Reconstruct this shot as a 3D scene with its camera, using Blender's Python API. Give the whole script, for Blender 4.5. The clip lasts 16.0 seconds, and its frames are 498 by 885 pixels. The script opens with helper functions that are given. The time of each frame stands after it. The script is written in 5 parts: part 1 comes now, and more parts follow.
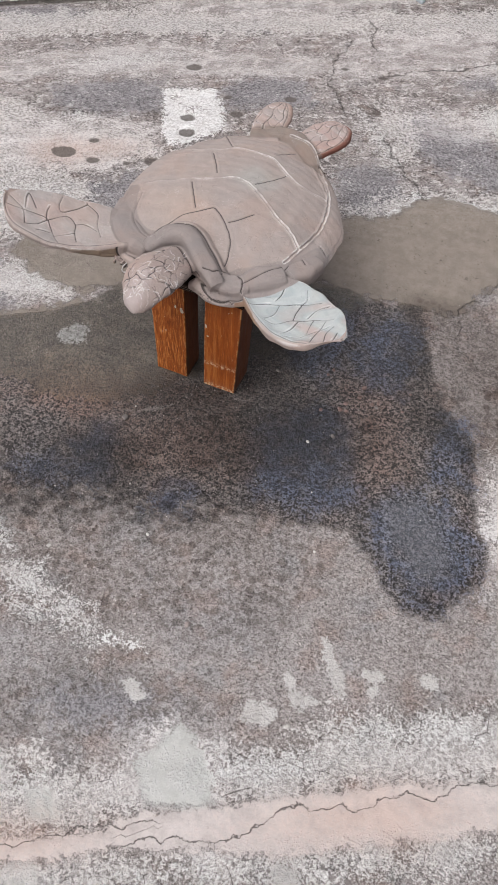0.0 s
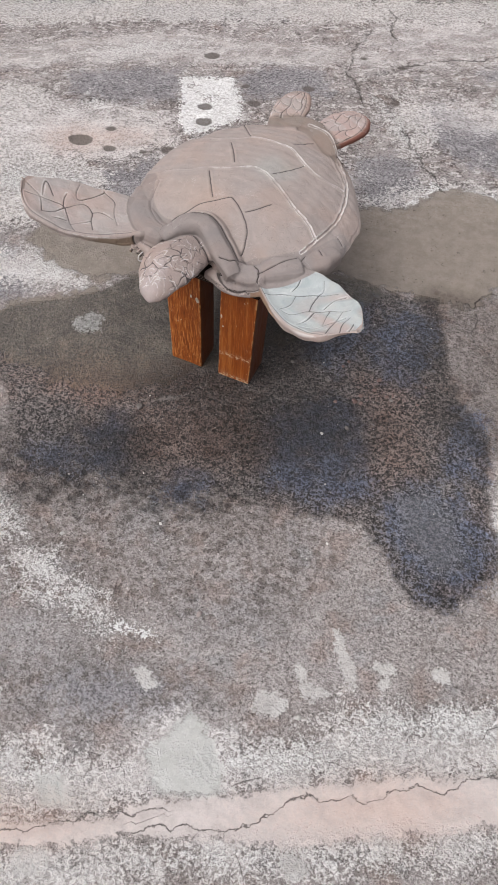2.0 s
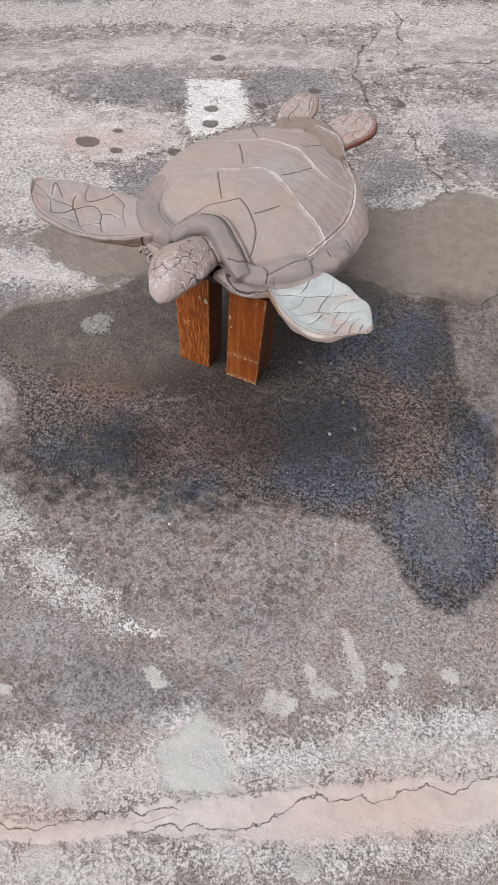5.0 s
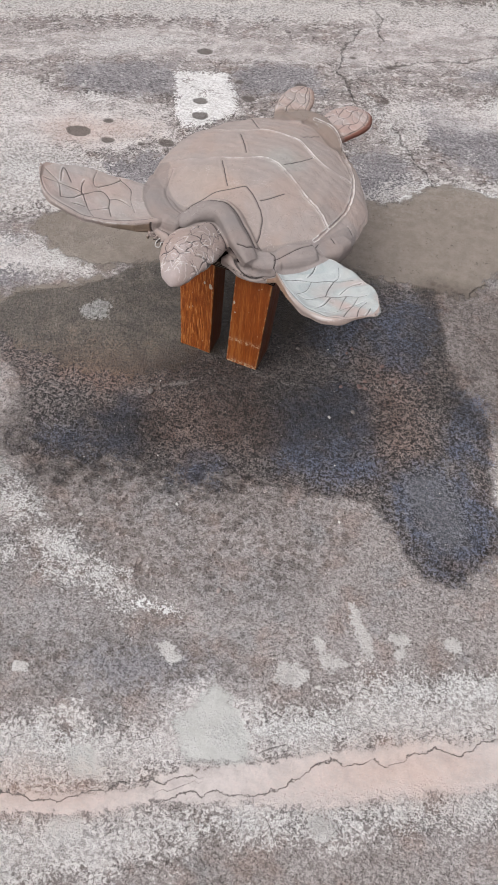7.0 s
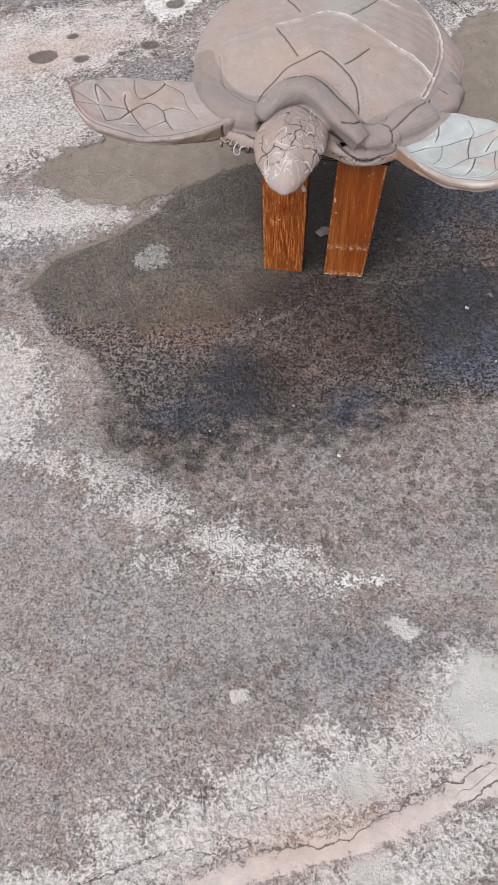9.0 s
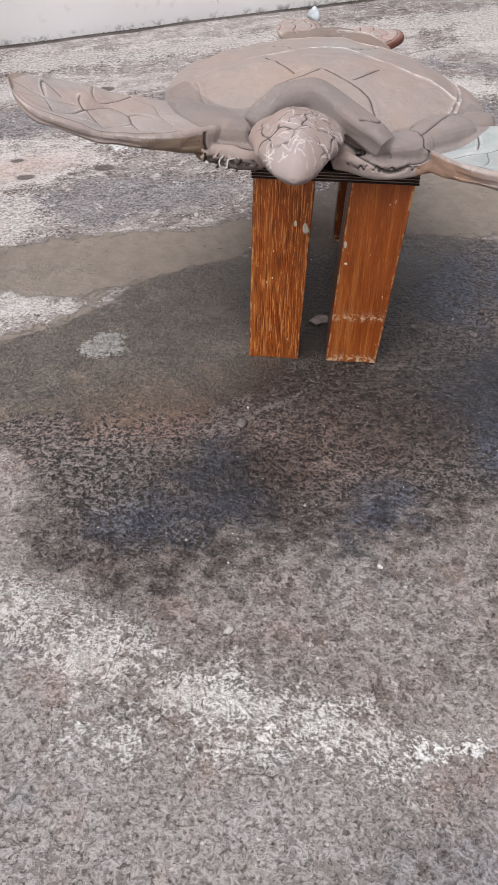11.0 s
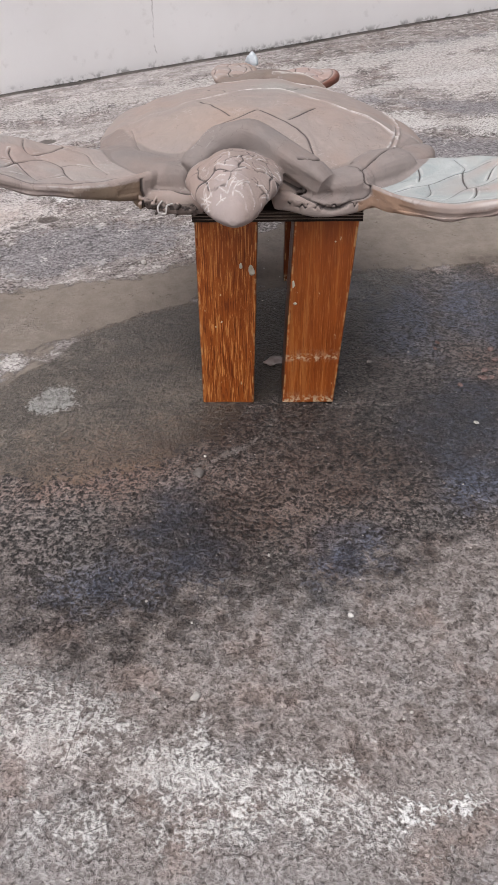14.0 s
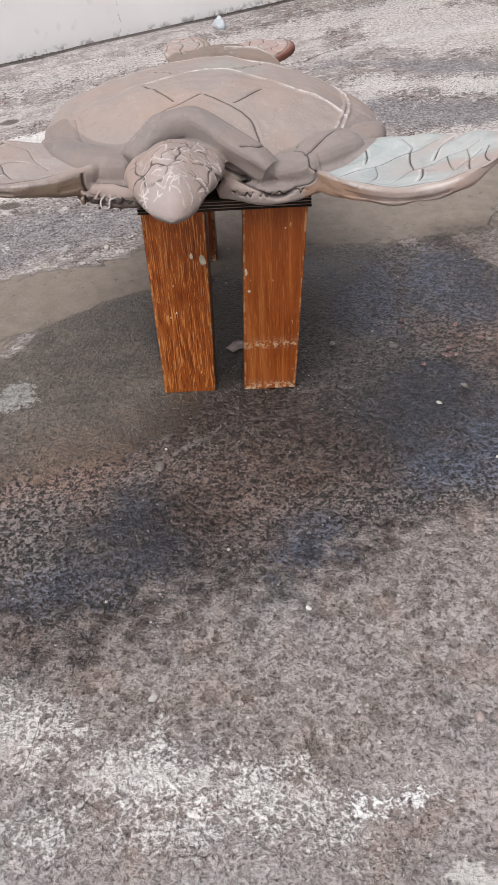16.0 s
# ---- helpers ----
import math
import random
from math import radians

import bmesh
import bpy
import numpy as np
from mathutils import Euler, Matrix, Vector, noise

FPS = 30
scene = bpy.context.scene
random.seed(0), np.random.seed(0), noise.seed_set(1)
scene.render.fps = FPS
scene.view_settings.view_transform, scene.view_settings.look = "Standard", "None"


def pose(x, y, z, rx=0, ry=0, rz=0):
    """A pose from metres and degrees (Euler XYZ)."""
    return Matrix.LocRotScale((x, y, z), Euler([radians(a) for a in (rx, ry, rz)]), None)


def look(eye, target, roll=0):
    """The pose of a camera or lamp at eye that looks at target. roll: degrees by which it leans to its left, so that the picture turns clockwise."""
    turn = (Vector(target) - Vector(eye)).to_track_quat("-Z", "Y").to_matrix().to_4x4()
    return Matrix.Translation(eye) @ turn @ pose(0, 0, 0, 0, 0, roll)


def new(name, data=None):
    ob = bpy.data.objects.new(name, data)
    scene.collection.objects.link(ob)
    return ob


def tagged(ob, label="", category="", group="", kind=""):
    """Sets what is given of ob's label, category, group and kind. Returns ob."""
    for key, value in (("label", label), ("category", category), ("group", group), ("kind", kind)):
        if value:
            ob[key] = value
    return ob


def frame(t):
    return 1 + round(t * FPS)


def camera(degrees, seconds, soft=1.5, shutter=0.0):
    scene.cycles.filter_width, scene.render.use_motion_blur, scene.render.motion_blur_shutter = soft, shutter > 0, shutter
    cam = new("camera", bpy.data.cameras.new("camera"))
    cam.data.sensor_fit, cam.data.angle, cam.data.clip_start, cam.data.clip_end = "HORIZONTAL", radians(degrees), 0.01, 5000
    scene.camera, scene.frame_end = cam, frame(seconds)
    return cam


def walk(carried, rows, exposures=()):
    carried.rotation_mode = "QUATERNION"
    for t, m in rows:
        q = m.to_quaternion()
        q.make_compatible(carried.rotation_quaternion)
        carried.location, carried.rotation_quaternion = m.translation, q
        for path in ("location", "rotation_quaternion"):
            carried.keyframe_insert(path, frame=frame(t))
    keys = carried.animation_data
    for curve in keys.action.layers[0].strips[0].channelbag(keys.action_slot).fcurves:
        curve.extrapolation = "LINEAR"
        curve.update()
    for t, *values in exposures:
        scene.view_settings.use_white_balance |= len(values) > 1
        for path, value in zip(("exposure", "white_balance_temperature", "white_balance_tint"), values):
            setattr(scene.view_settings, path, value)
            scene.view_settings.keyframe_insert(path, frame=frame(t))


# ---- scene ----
cam = camera(34.4, 16.0, soft=1.0)
PATH = [
    (0, (0.527, -0.967, 1.378), (0.088, 0.071, -0.274), 1.6),
    (0.5, (0.528, -0.968, 1.376), (0.08, 0.059, -0.281), 1.2),
    (1, (0.524, -0.98, 1.381), (0.073, 0.044, -0.278), 2.5),
    (1.5, (0.524, -0.971, 1.377), (0.07, 0.038, -0.29), 1.2),
    (2, (0.522, -0.969, 1.375), (0.065, 0.042, -0.29), 1.2),
    (2.5, (0.522, -0.973, 1.377), (0.066, 0.043, -0.284), 1.3),
    (3, (0.519, -0.973, 1.377), (0.065, 0.043, -0.285), 1.3),
    (3.2, (0.517, -0.972, 1.378), (0.051, 0.045, -0.28), 0.8),
    (5.3, (0.51, -0.983, 1.376), (0.049, 0.027, -0.288), 1.1),
    (5.5, (0.501, -0.997, 1.374), (0.058, 0.003, -0.3), 2.2),
    (6, (0.45, -1.053, 1.369), (0.092, -0.017, -0.305), 6.3),
    (6.5, (0.42, -1.083, 1.377), (0.081, -0.028, -0.288), 7.2),
    (7, (0.442, -1.068, 1.387), (0.083, -0.009, -0.271), 5.7),
    (7.5, (0.485, -1.024, 1.365), (0.184, 0.021, -0.314), 6.7),
    (7.9, (0.452, -0.916, 1.284), (0.104, 0.126, -0.388), 4.7),
    (8, (0.424, -0.887, 1.252), (0.125, 0.101, -0.461), 4.8),
    (8.5, (0.326, -0.874, 1.218), (0.061, 0.144, -0.483), 2.5),
    (9, (0.065, -0.999, 1.175), (-0.149, -0.063, -0.579), -4.9),
    (9.5, (0.04, -0.945, 0.957), (-0.114, 0.321, -0.583), -0.9),
    (10, (0.037, -0.957, 0.783), (-0.044, 0.538, -0.543), 2.2),
    (10.2, (0.008, -0.958, 0.756), (-0.106, 0.488, -0.621), 0.8),
    (12.3, (-0.044, -0.935, 0.681), (-0.103, 0.618, -0.579), 0.5),
    (12.5, (-0.04, -0.931, 0.683), (-0.082, 0.625, -0.573), 0.4),
    (13, (-0.021, -0.926, 0.687), (-0.071, 0.624, -0.575), -1.0),
    (13.5, (-0.025, -0.922, 0.685), (-0.066, 0.621, -0.587), -0.6),
    (14, (-0.018, -0.919, 0.685), (-0.058, 0.624, -0.588), -1.1),
    (14.5, (0.011, -0.908, 0.693), (0.003, 0.632, -0.582), -1.8),
    (15, (0.033, -0.895, 0.7), (0.035, 0.611, -0.616), -3.2),
    (15.5, (0.046, -0.894, 0.709), (0.021, 0.597, -0.623), -3.6),
    (16, (0.037, -0.891, 0.708), (-0.011, 0.589, -0.635), -3.8),
]
walk(cam, [(t, look(eye, target, roll)) for t, eye, target, roll in PATH],
     exposures=[(0, -0.04, 6200, 11), (7.0, -0.05, 6200, 11), (7.6, -0.09, 6200, 11), (8.0, -0.05, 6200, 11), (8.5, 0.0, 6200, 11), (9.0, 0.02, 6200, 11), (9.5, 0.34, 6200, 11), (10.0, 0.08, 6250, 12), (10.2, 0.06, 6250, 12), (12.4, -0.1, 6300, 13), (14, -0.1, 6300, 13), (15.5, 0.03, 6300, 12), (16, 0.03, 6300, 12)])

# ---- light: a bright overcast day ----
world = bpy.data.worlds.new("overcast_sky")
scene.world = world
world.use_nodes = True
wn = world.node_tree
sky = wn.nodes.new("ShaderNodeTexSky")
sky.sky_type = "NISHITA"
sky.sun_disc = False
sky.sun_elevation, sky.sun_rotation = radians(58), radians(200)
sky.air_density, sky.dust_density, sky.ozone_density = 1.0, 6.0, 0.6
pale = wn.nodes.new("ShaderNodeHueSaturation")
pale.inputs["Saturation"].default_value = 0.35
wn.links.new(sky.outputs[0], pale.inputs["Color"])
wn.links.new(pale.outputs[0], wn.nodes["Background"].inputs["Color"])
wn.nodes["Background"].inputs["Strength"].default_value = 0.13

sun = new("sun", bpy.data.lights.new("sun", "SUN"))
sun.data.energy, sun.data.angle, sun.data.color = 1.75, radians(38), (1.0, 0.96, 0.91)
sun.matrix_world = look((-0.8, -1.0, 3.8), (0, 0.2, 0))


# ---- node shorthand ----
class Surface:
    """A node material: each method adds one node and gives its output."""

    def __init__(self, name):
        self.m = bpy.data.materials.new(name)
        self.m.use_nodes = True
        self.t = self.m.node_tree
        self.bsdf = self.t.nodes["Principled BSDF"]
        self.place = self.add("ShaderNodeNewGeometry").outputs["Position"]
        self.own = self.add("ShaderNodeTexCoord").outputs["Object"]

    def add(self, kind):
        return self.t.nodes.new(kind)

    def put(self, socket, value):
        if isinstance(value, bpy.types.NodeSocket):
            self.t.links.new(value, socket)
        elif isinstance(value, tuple) and len(value) == 3 and socket.type == "RGBA":
            socket.default_value = (*value, 1)
        else:
            socket.default_value = value

    def noise(self, scale, detail=4.0, rough=0.55, vec=None, warp=0.0):
        n = self.add("ShaderNodeTexNoise")
        self.put(n.inputs["Vector"], vec or self.place)
        self.put(n.inputs["Scale"], scale)
        self.put(n.inputs["Detail"], detail)
        self.put(n.inputs["Roughness"], rough)
        self.put(n.inputs["Distortion"], warp)
        return n.outputs[0]

    def cells(self, scale, vec=None, out="Distance", feature="F1"):
        n = self.add("ShaderNodeTexVoronoi")
        n.feature = feature
        self.put(n.inputs["Vector"], vec or self.place)
        self.put(n.inputs["Scale"], scale)
        return n.outputs[out]

    def calc(self, op, a, b=0.0, c=0.0, clamp=False):
        n = self.add("ShaderNodeMath")
        n.operation, n.use_clamp = op, clamp
        for k, v in enumerate((a, b, c)):
            self.put(n.inputs[k], v)
        return n.outputs[0]

    def step(self, v, lo, hi, a=0.0, b=1.0):
        n = self.add("ShaderNodeMapRange")
        n.interpolation_type = "SMOOTHSTEP"
        for k, x in enumerate((v, lo, hi, a, b)):
            self.put(n.inputs[k], x)
        return n.outputs[0]

    def mix(self, f, a, b, blend="MIX"):
        n = self.add("ShaderNodeMix")
        n.data_type, n.blend_type = "RGBA", blend
        self.put(n.inputs[0], f)
        self.put(n.inputs[6], a)
        self.put(n.inputs[7], b)
        return n.outputs[2]

    def attr(self, name, colour=False):
        n = self.add("ShaderNodeAttribute")
        n.attribute_name = name
        return n.outputs["Color" if colour else "Fac"]

    def scaled(self, vec, x, y, z):
        n = self.add("ShaderNodeVectorMath")
        n.operation = "MULTIPLY"
        self.put(n.inputs[0], vec)
        n.inputs[1].default_value = (x, y, z)
        return n.outputs[0]

    def random(self):
        return self.add("ShaderNodeObjectInfo").outputs["Random"]

    def bump(self, height, strength, distance, under=None):
        n = self.add("ShaderNodeBump")
        self.put(n.inputs["Strength"], strength)
        self.put(n.inputs["Distance"], distance)
        self.put(n.inputs["Height"], height)
        if under:
            self.put(n.inputs["Normal"], under)
        return n.outputs[0]

    def finish(self, colour, rough, normal=None, spec=0.5, coat=0.0):
        self.put(self.bsdf.inputs["Base Color"], colour)
        self.put(self.bsdf.inputs["Roughness"], rough)
        self.put(self.bsdf.inputs["Specular IOR Level"], spec)
        self.put(self.bsdf.inputs["Coat Weight"], coat)
        if normal:
            self.put(self.bsdf.inputs["Normal"], normal)
        return self.m


# ---- materials ----
def concrete():
    """Weathered yard concrete: worn aggregate, lime, smooth mortar and wet oily stains, each shaped by a field on the ground mesh."""
    s = Surface("weathered_concrete")
    big, mid = s.noise(5, 6, 0.6), s.noise(34, 8, 0.64)
    flecks = s.noise(140, 3, 0.55, warp=0.6)
    grain = s.noise(290, 2, 0.5, warp=0.4)
    chips, chip_tone = s.cells(140), s.cells(140, out="Color")
    pits = s.step(s.noise(215, 3, 0.6, warp=0.6), 0.43, 0.35)
    curl = s.calc("ABSOLUTE", s.calc("SUBTRACT", s.noise(125, 3, 0.5, warp=1.1), 0.5))
    curls = s.calc("MULTIPLY", s.step(curl, 0.034, 0.010), s.step(s.noise(47, 3, 0.6), 0.40, 0.56))
    turn = s.add("ShaderNodeVectorRotate")
    turn.rotation_type = "Z_AXIS"
    s.put(turn.inputs["Vector"], s.place)
    s.put(turn.inputs["Angle"], radians(-29))
    trowel = s.scaled(turn.outputs[0], 0.45, 1.0, 1.0)
    swept = s.noise(20, 6, 0.66, vec=trowel, warp=0.5)
    mid0, fl0, gr0 = (s.calc("SUBTRACT", v, 0.5) for v in (mid, flecks, grain))
    rub = s.calc("MULTIPLY_ADD", gr0, 0.7, s.calc("MULTIPLY", fl0, 0.8))

    def field(name, soft, wob_mid, wob_fine):
        v = s.calc("MULTIPLY_ADD", mid0, wob_mid, s.attr(name))
        v = s.calc("MULTIPLY_ADD", rub, wob_fine, v)
        return s.step(v, -soft, soft)

    def part_of(mask, k):
        return s.calc("MULTIPLY", mask, k)

    def times(mask, k, tone):
        """Darkens or tints what lies below by a factor."""
        return s.mix(part_of(mask, k), base, s.mix(1.0, base, tone, "MULTIPLY"))

    wet = field("wet", 0.004, 0.045, 0.034)
    # worn aggregate: dark matrix, paler grains, scaly patches
    base = s.mix(s.step(rub, -0.13, 0.13), (0.190, 0.166, 0.154), (0.375, 0.338, 0.318))
    base = times(s.step(mid, 0.38, 0.62), 0.40, (0.82, 0.795, 0.78))
    base = times(s.step(big, 0.44, 0.64), 0.55, (1.24, 1.27, 1.30))
    base = times(s.step(big, 0.48, 0.32), 0.5, (0.84, 0.80, 0.775))
    scale = s.noise(15, 10, 0.68, warp=0.5)
    base = s.mix(part_of(s.step(scale, 0.545, 0.575), 0.22), base, (0.50, 0.455, 0.43))
    base = times(s.step(scale, 0.44, 0.41), 0.25, (0.76, 0.73, 0.71))
    base = s.mix(part_of(curls, 0.50), base, (0.60, 0.55, 0.52))
    base = times(pits, 0.80, (0.38, 0.355, 0.34))
    base = s.mix(part_of(s.calc("MULTIPLY", s.step(chips, 0.30, 0.18), s.step(chip_tone, 0.80, 0.83)), 0.7), base, (0.62, 0.57, 0.53))
    base = times(s.step(s.noise(14, 5, 0.6), 0.50, 0.66), 0.6, (0.95, 0.82, 0.76))
    base = times(s.step(s.noise(11, 5, 0.6), 0.54, 0.68), 0.6, (0.80, 0.86, 0.90))
    base = times(field("cool", 0.04, 0.20, 0.10), 0.38, (0.84, 0.91, 0.96))
    # darker mottling with round damp spots
    dark = field("mottle", 0.03, 0.14, 0.08)
    spot = lambda n, lo, hi: s.calc("MULTIPLY", s.step(s.cells(n), hi, lo), s.step(s.cells(n, out="Color"), 0.36, 0.44))
    spots = s.calc("MAXIMUM", spot(40, 0.20, 0.46), part_of(spot(72, 0.2, 0.46), 0.7))
    spots = s.calc("MAXIMUM", spots, part_of(s.step(s.noise(48, 2, 0.5), 0.52, 0.60), 0.7))
    base = times(s.calc("MULTIPLY", dark, s.step(spots, 0, 1, 0.15, 1.0)), 0.90, (0.52, 0.49, 0.47))
    # trowelled bands further off, pale and slate
    base = s.mix(part_of(s.calc("MULTIPLY", s.step(s.attr("far"), -0.03, 0.03), s.step(swept, 0.47, 0.58)), 0.40), base, (0.56, 0.515, 0.49))
    yonder = s.step(s.attr("far"), -0.03, 0.03)
    base = times(yonder, 0.8, (0.84, 0.83, 0.83))
    worn_top = s.scaled(turn.outputs[0], 0.7, 1.0, 1.0)
    base = s.mix(s.calc("MULTIPLY", yonder, part_of(s.step(s.calc("MULTIPLY_ADD", rub, 0.35, s.noise(46, 5, 0.66, vec=worn_top)), 0.565, 0.595), 0.70)), base, (0.64, 0.60, 0.575))
    base = times(s.calc("MULTIPLY", yonder, s.step(s.calc("MULTIPLY_ADD", rub, 0.35, s.noise(39, 5, 0.66, vec=worn_top)), 0.425, 0.395)), 0.7, (0.45, 0.43, 0.43))
    dots = s.calc("MULTIPLY", s.step(s.cells(13), 0.15, 0.10), s.step(s.cells(13, out="Color"), 0.62, 0.66))
    base = times(s.calc("MULTIPLY", dots, s.step(s.attr("far"), -0.03, 0.03)), 0.75, (0.42, 0.39, 0.37))
    slate = field("slate", 0.022, 0.16, 0.10)
    base = s.mix(part_of(slate, 0.70), base, s.mix(s.step(rub, -0.14, 0.14), (0.135, 0.130, 0.140), (0.30, 0.288, 0.298)))
    # lime bloom in curled flakes
    patchy = s.calc("MULTIPLY_ADD", s.calc("SUBTRACT", scale, 0.5), 0.26, s.attr("lime"))
    lime = s.step(s.calc("MULTIPLY_ADD", rub, 0.14, patchy), -0.016, 0.016)
    flaky = s.calc("MAXIMUM", s.step(curl, 0.050, 0.020), s.step(rub, -0.03, 0.08))
    base = s.mix(part_of(s.calc("MULTIPLY", lime, s.step(flaky, 0, 1, 0.62, 1.0)), 0.80), base, s.mix(s.step(flecks, 0.36, 0.62), (0.47, 0.435, 0.41), (0.66, 0.63, 0.60)))
    base = s.mix(part_of(field("bloom", 0.03, 0.12, 0.12), 0.42), base, s.mix(s.step(swept, 0.40, 0.62), (0.50, 0.452, 0.43), (0.74, 0.705, 0.685)))
    crust = field("crust", 0.018, 0.14, 0.085)
    worn = s.step(s.calc("MAXIMUM", s.step(curl, 0.080, 0.03), s.step(rub, -0.08, 0.04)), 0, 1, 0.40, 1.0)
    crusty = s.calc("MULTIPLY", crust, worn)
    painted = s.calc("MULTIPLY", field("white", 0.006, 0.05, 0.065), s.step(s.calc("ADD", s.step(scale, 0.40, 0.46), s.step(rub, -0.02, 0.06)), 0, 1, 0.25, 1.0))
    white = s.calc("MAXIMUM", crusty, painted)
    base = s.mix(part_of(crusty, 0.80), base, s.mix(s.step(grain, 0.35, 0.65), (0.50, 0.475, 0.45), (0.76, 0.745, 0.72)))
    base = times(s.calc("MULTIPLY", yonder, s.calc("MAXIMUM", pits, s.step(rub, -0.04, -0.14))), 0.6, (0.50, 0.475, 0.465))
    base = s.mix(part_of(painted, 0.82), base, s.mix(s.step(rub, -0.12, 0.08), (0.58, 0.555, 0.53), (0.84, 0.83, 0.81)))
    web = s.add("ShaderNodeTexVoronoi")
    web.feature = "DISTANCE_TO_EDGE"
    s.put(web.inputs["Vector"], s.mix(0.04, s.place, s.add("ShaderNodeTexNoise").outputs[1], "ADD"))
    s.put(web.inputs["Scale"], 17.0)
    crazed = s.calc("MULTIPLY", s.step(web.outputs[0], 0.016, 0.005), s.step(s.noise(23, 3, 0.6), 0.52, 0.60))
    crazed = s.calc("MULTIPLY", crazed, s.calc("MAXIMUM", s.step(s.attr("crust"), -0.05, -0.01), s.step(s.attr("lime"), -0.03, 0.0)))
    base = times(s.calc("MULTIPLY", crazed, s.step(s.attr("far"), 0.02, -0.02)), 0.8, (0.30, 0.28, 0.27))
    patch = field("patch", 0.003, 0.035, 0.020)
    base = s.mix(part_of(patch, 0.85), base, s.mix(s.step(mid, 0.35, 0.65), (0.45, 0.425, 0.40), (0.56, 0.54, 0.512)))
    # smooth mortar strips
    pale = field("pale", 0.006, 0.04, 0.028)
    base = s.mix(part_of(pale, 0.85), base, s.mix(s.step(mid, 0.3, 0.7), (0.425, 0.374, 0.348), (0.540, 0.490, 0.462)))
    plaster = field("plaster", 0.008, 0.05, 0.02)
    base = s.mix(part_of(plaster, 0.85), base, s.mix(s.step(mid, 0.3, 0.7), (0.375, 0.372, 0.345), (0.47, 0.467, 0.44)))
    tan = field("tan", 0.005, 0.11, 0.05)
    base = s.mix(s.calc("MULTIPLY", tan, s.calc("MULTIPLY_ADD", wet, -0.16, 0.92)), base, s.mix(s.step(mid, 0.3, 0.7), (0.168, 0.140, 0.114), (0.222, 0.188, 0.156)))
    marks = s.calc("MULTIPLY", s.step(s.noise(120, 3, 0.6, warp=0.8), 0.60, 0.66), s.step(s.noise(21, 3, 0.6), 0.50, 0.62))
    base = times(s.calc("MULTIPLY", tan, marks), 0.85, (0.45, 0.42, 0.40))
    rust = field("rust", 0.05, 0.08, 0.08)
    base = s.mix(part_of(rust, 0.4), base, (0.48, 0.30, 0.22))
    # holes and pits
    pit = field("pit", 0.002, 0.016, 0.010)
    base = s.mix(part_of(pit, 0.85), base, (0.095, 0.078, 0.068))
    damp = s.step(s.attr("damp"), 0.0, 0.3)
    base = times(s.calc("MULTIPLY", damp, s.step(spots, 0, 1, 0.7, 1.0)), 0.95, (0.46, 0.43, 0.41))
    # wet and oily: the grain stays, darker and deeper
    base = times(wet, 1.0, s.mix(tan, (0.54, 0.53, 0.53), (0.53, 0.532, 0.52)))
    base = times(s.calc("MULTIPLY", wet, s.calc("MULTIPLY", tan, s.step(scale, 0.44, 0.60))), 0.6, (1.45, 1.42, 1.36))
    deep = s.step(s.calc("MULTIPLY_ADD", pits, -0.12, rub), -0.16, 0.15)
    base = times(s.calc("MULTIPLY", wet, s.calc("SUBTRACT", 1.0, part_of(tan, 0.60))), 1.0, s.mix(deep, (0.22, 0.215, 0.21), (1.38, 1.37, 1.365)))
    base = times(s.calc("MULTIPLY", s.calc("MULTIPLY", wet, tan), pits), 0.7, (0.45, 0.44, 0.43))
    # deeper soaking, together with the stool's shade put into the colour
    soak_shade = s.calc("MULTIPLY", wet, field("soak_shade", 0.06, 0.14, 0.14))
    base = times(soak_shade, 0.95, (0.34, 0.312, 0.292))
    blue = field("blue", 0.025, 0.14, 0.10)
    blue = s.calc("MULTIPLY", blue, s.step(s.noise(24, 3, 0.6), 0.34, 0.56, 0.45, 1.0))
    base = times(s.calc("MULTIPLY", blue, s.calc("MULTIPLY_ADD", s.step(s.attr("puddle"), -0.02, 0.02), -0.5, 1.0)), 0.95, (0.50, 0.64, 0.96))
    # puddles: the sky's grey-blue sheen is mixed into the colour
    puddle = field("puddle", 0.03, 0.04, 0.02)
    base = s.mix(part_of(puddle, 0.58), base, (0.098, 0.103, 0.118))
    brown = field("brown", 0.05, 0.14, 0.14)
    base = times(brown, 0.9, (1.12, 0.96, 0.88))
    # glints on the wet grains, painted as a paler colour
    base = s.mix(s.calc("MULTIPLY", wet, part_of(s.calc("MULTIPLY", s.step(chips, 0.24, 0.14), s.step(chip_tone, 0.82, 0.86)), 0.75)), base, (0.33, 0.31, 0.29))
    base = s.mix(part_of(field("scar", 0.005, 0.03, 0.05), 0.8), base, s.mix(s.step(flecks, 0.35, 0.6), (0.20, 0.195, 0.18), (0.40, 0.395, 0.375)))
    base = s.mix(part_of(field("seam", 0.0016, 0.010, 0.016), 0.5), base, (0.24, 0.22, 0.205))
    base = times(field("foot", 0.004, 0.012, 0.018), 0.92, (0.20, 0.185, 0.17))
    # cracks
    jag = s.calc("SUBTRACT", s.noise(52, 5, 0.62), 0.5)
    line = s.calc("ABSOLUTE", s.calc("MULTIPLY_ADD", gr0, 0.004, s.calc("MULTIPLY_ADD", jag, 0.030, s.attr("crack_side"))))
    near = s.step(s.attr("crack_near"), 0.020, 0.010)
    wider = s.calc("MULTIPLY_ADD", yonder, 2.0, 1.0)
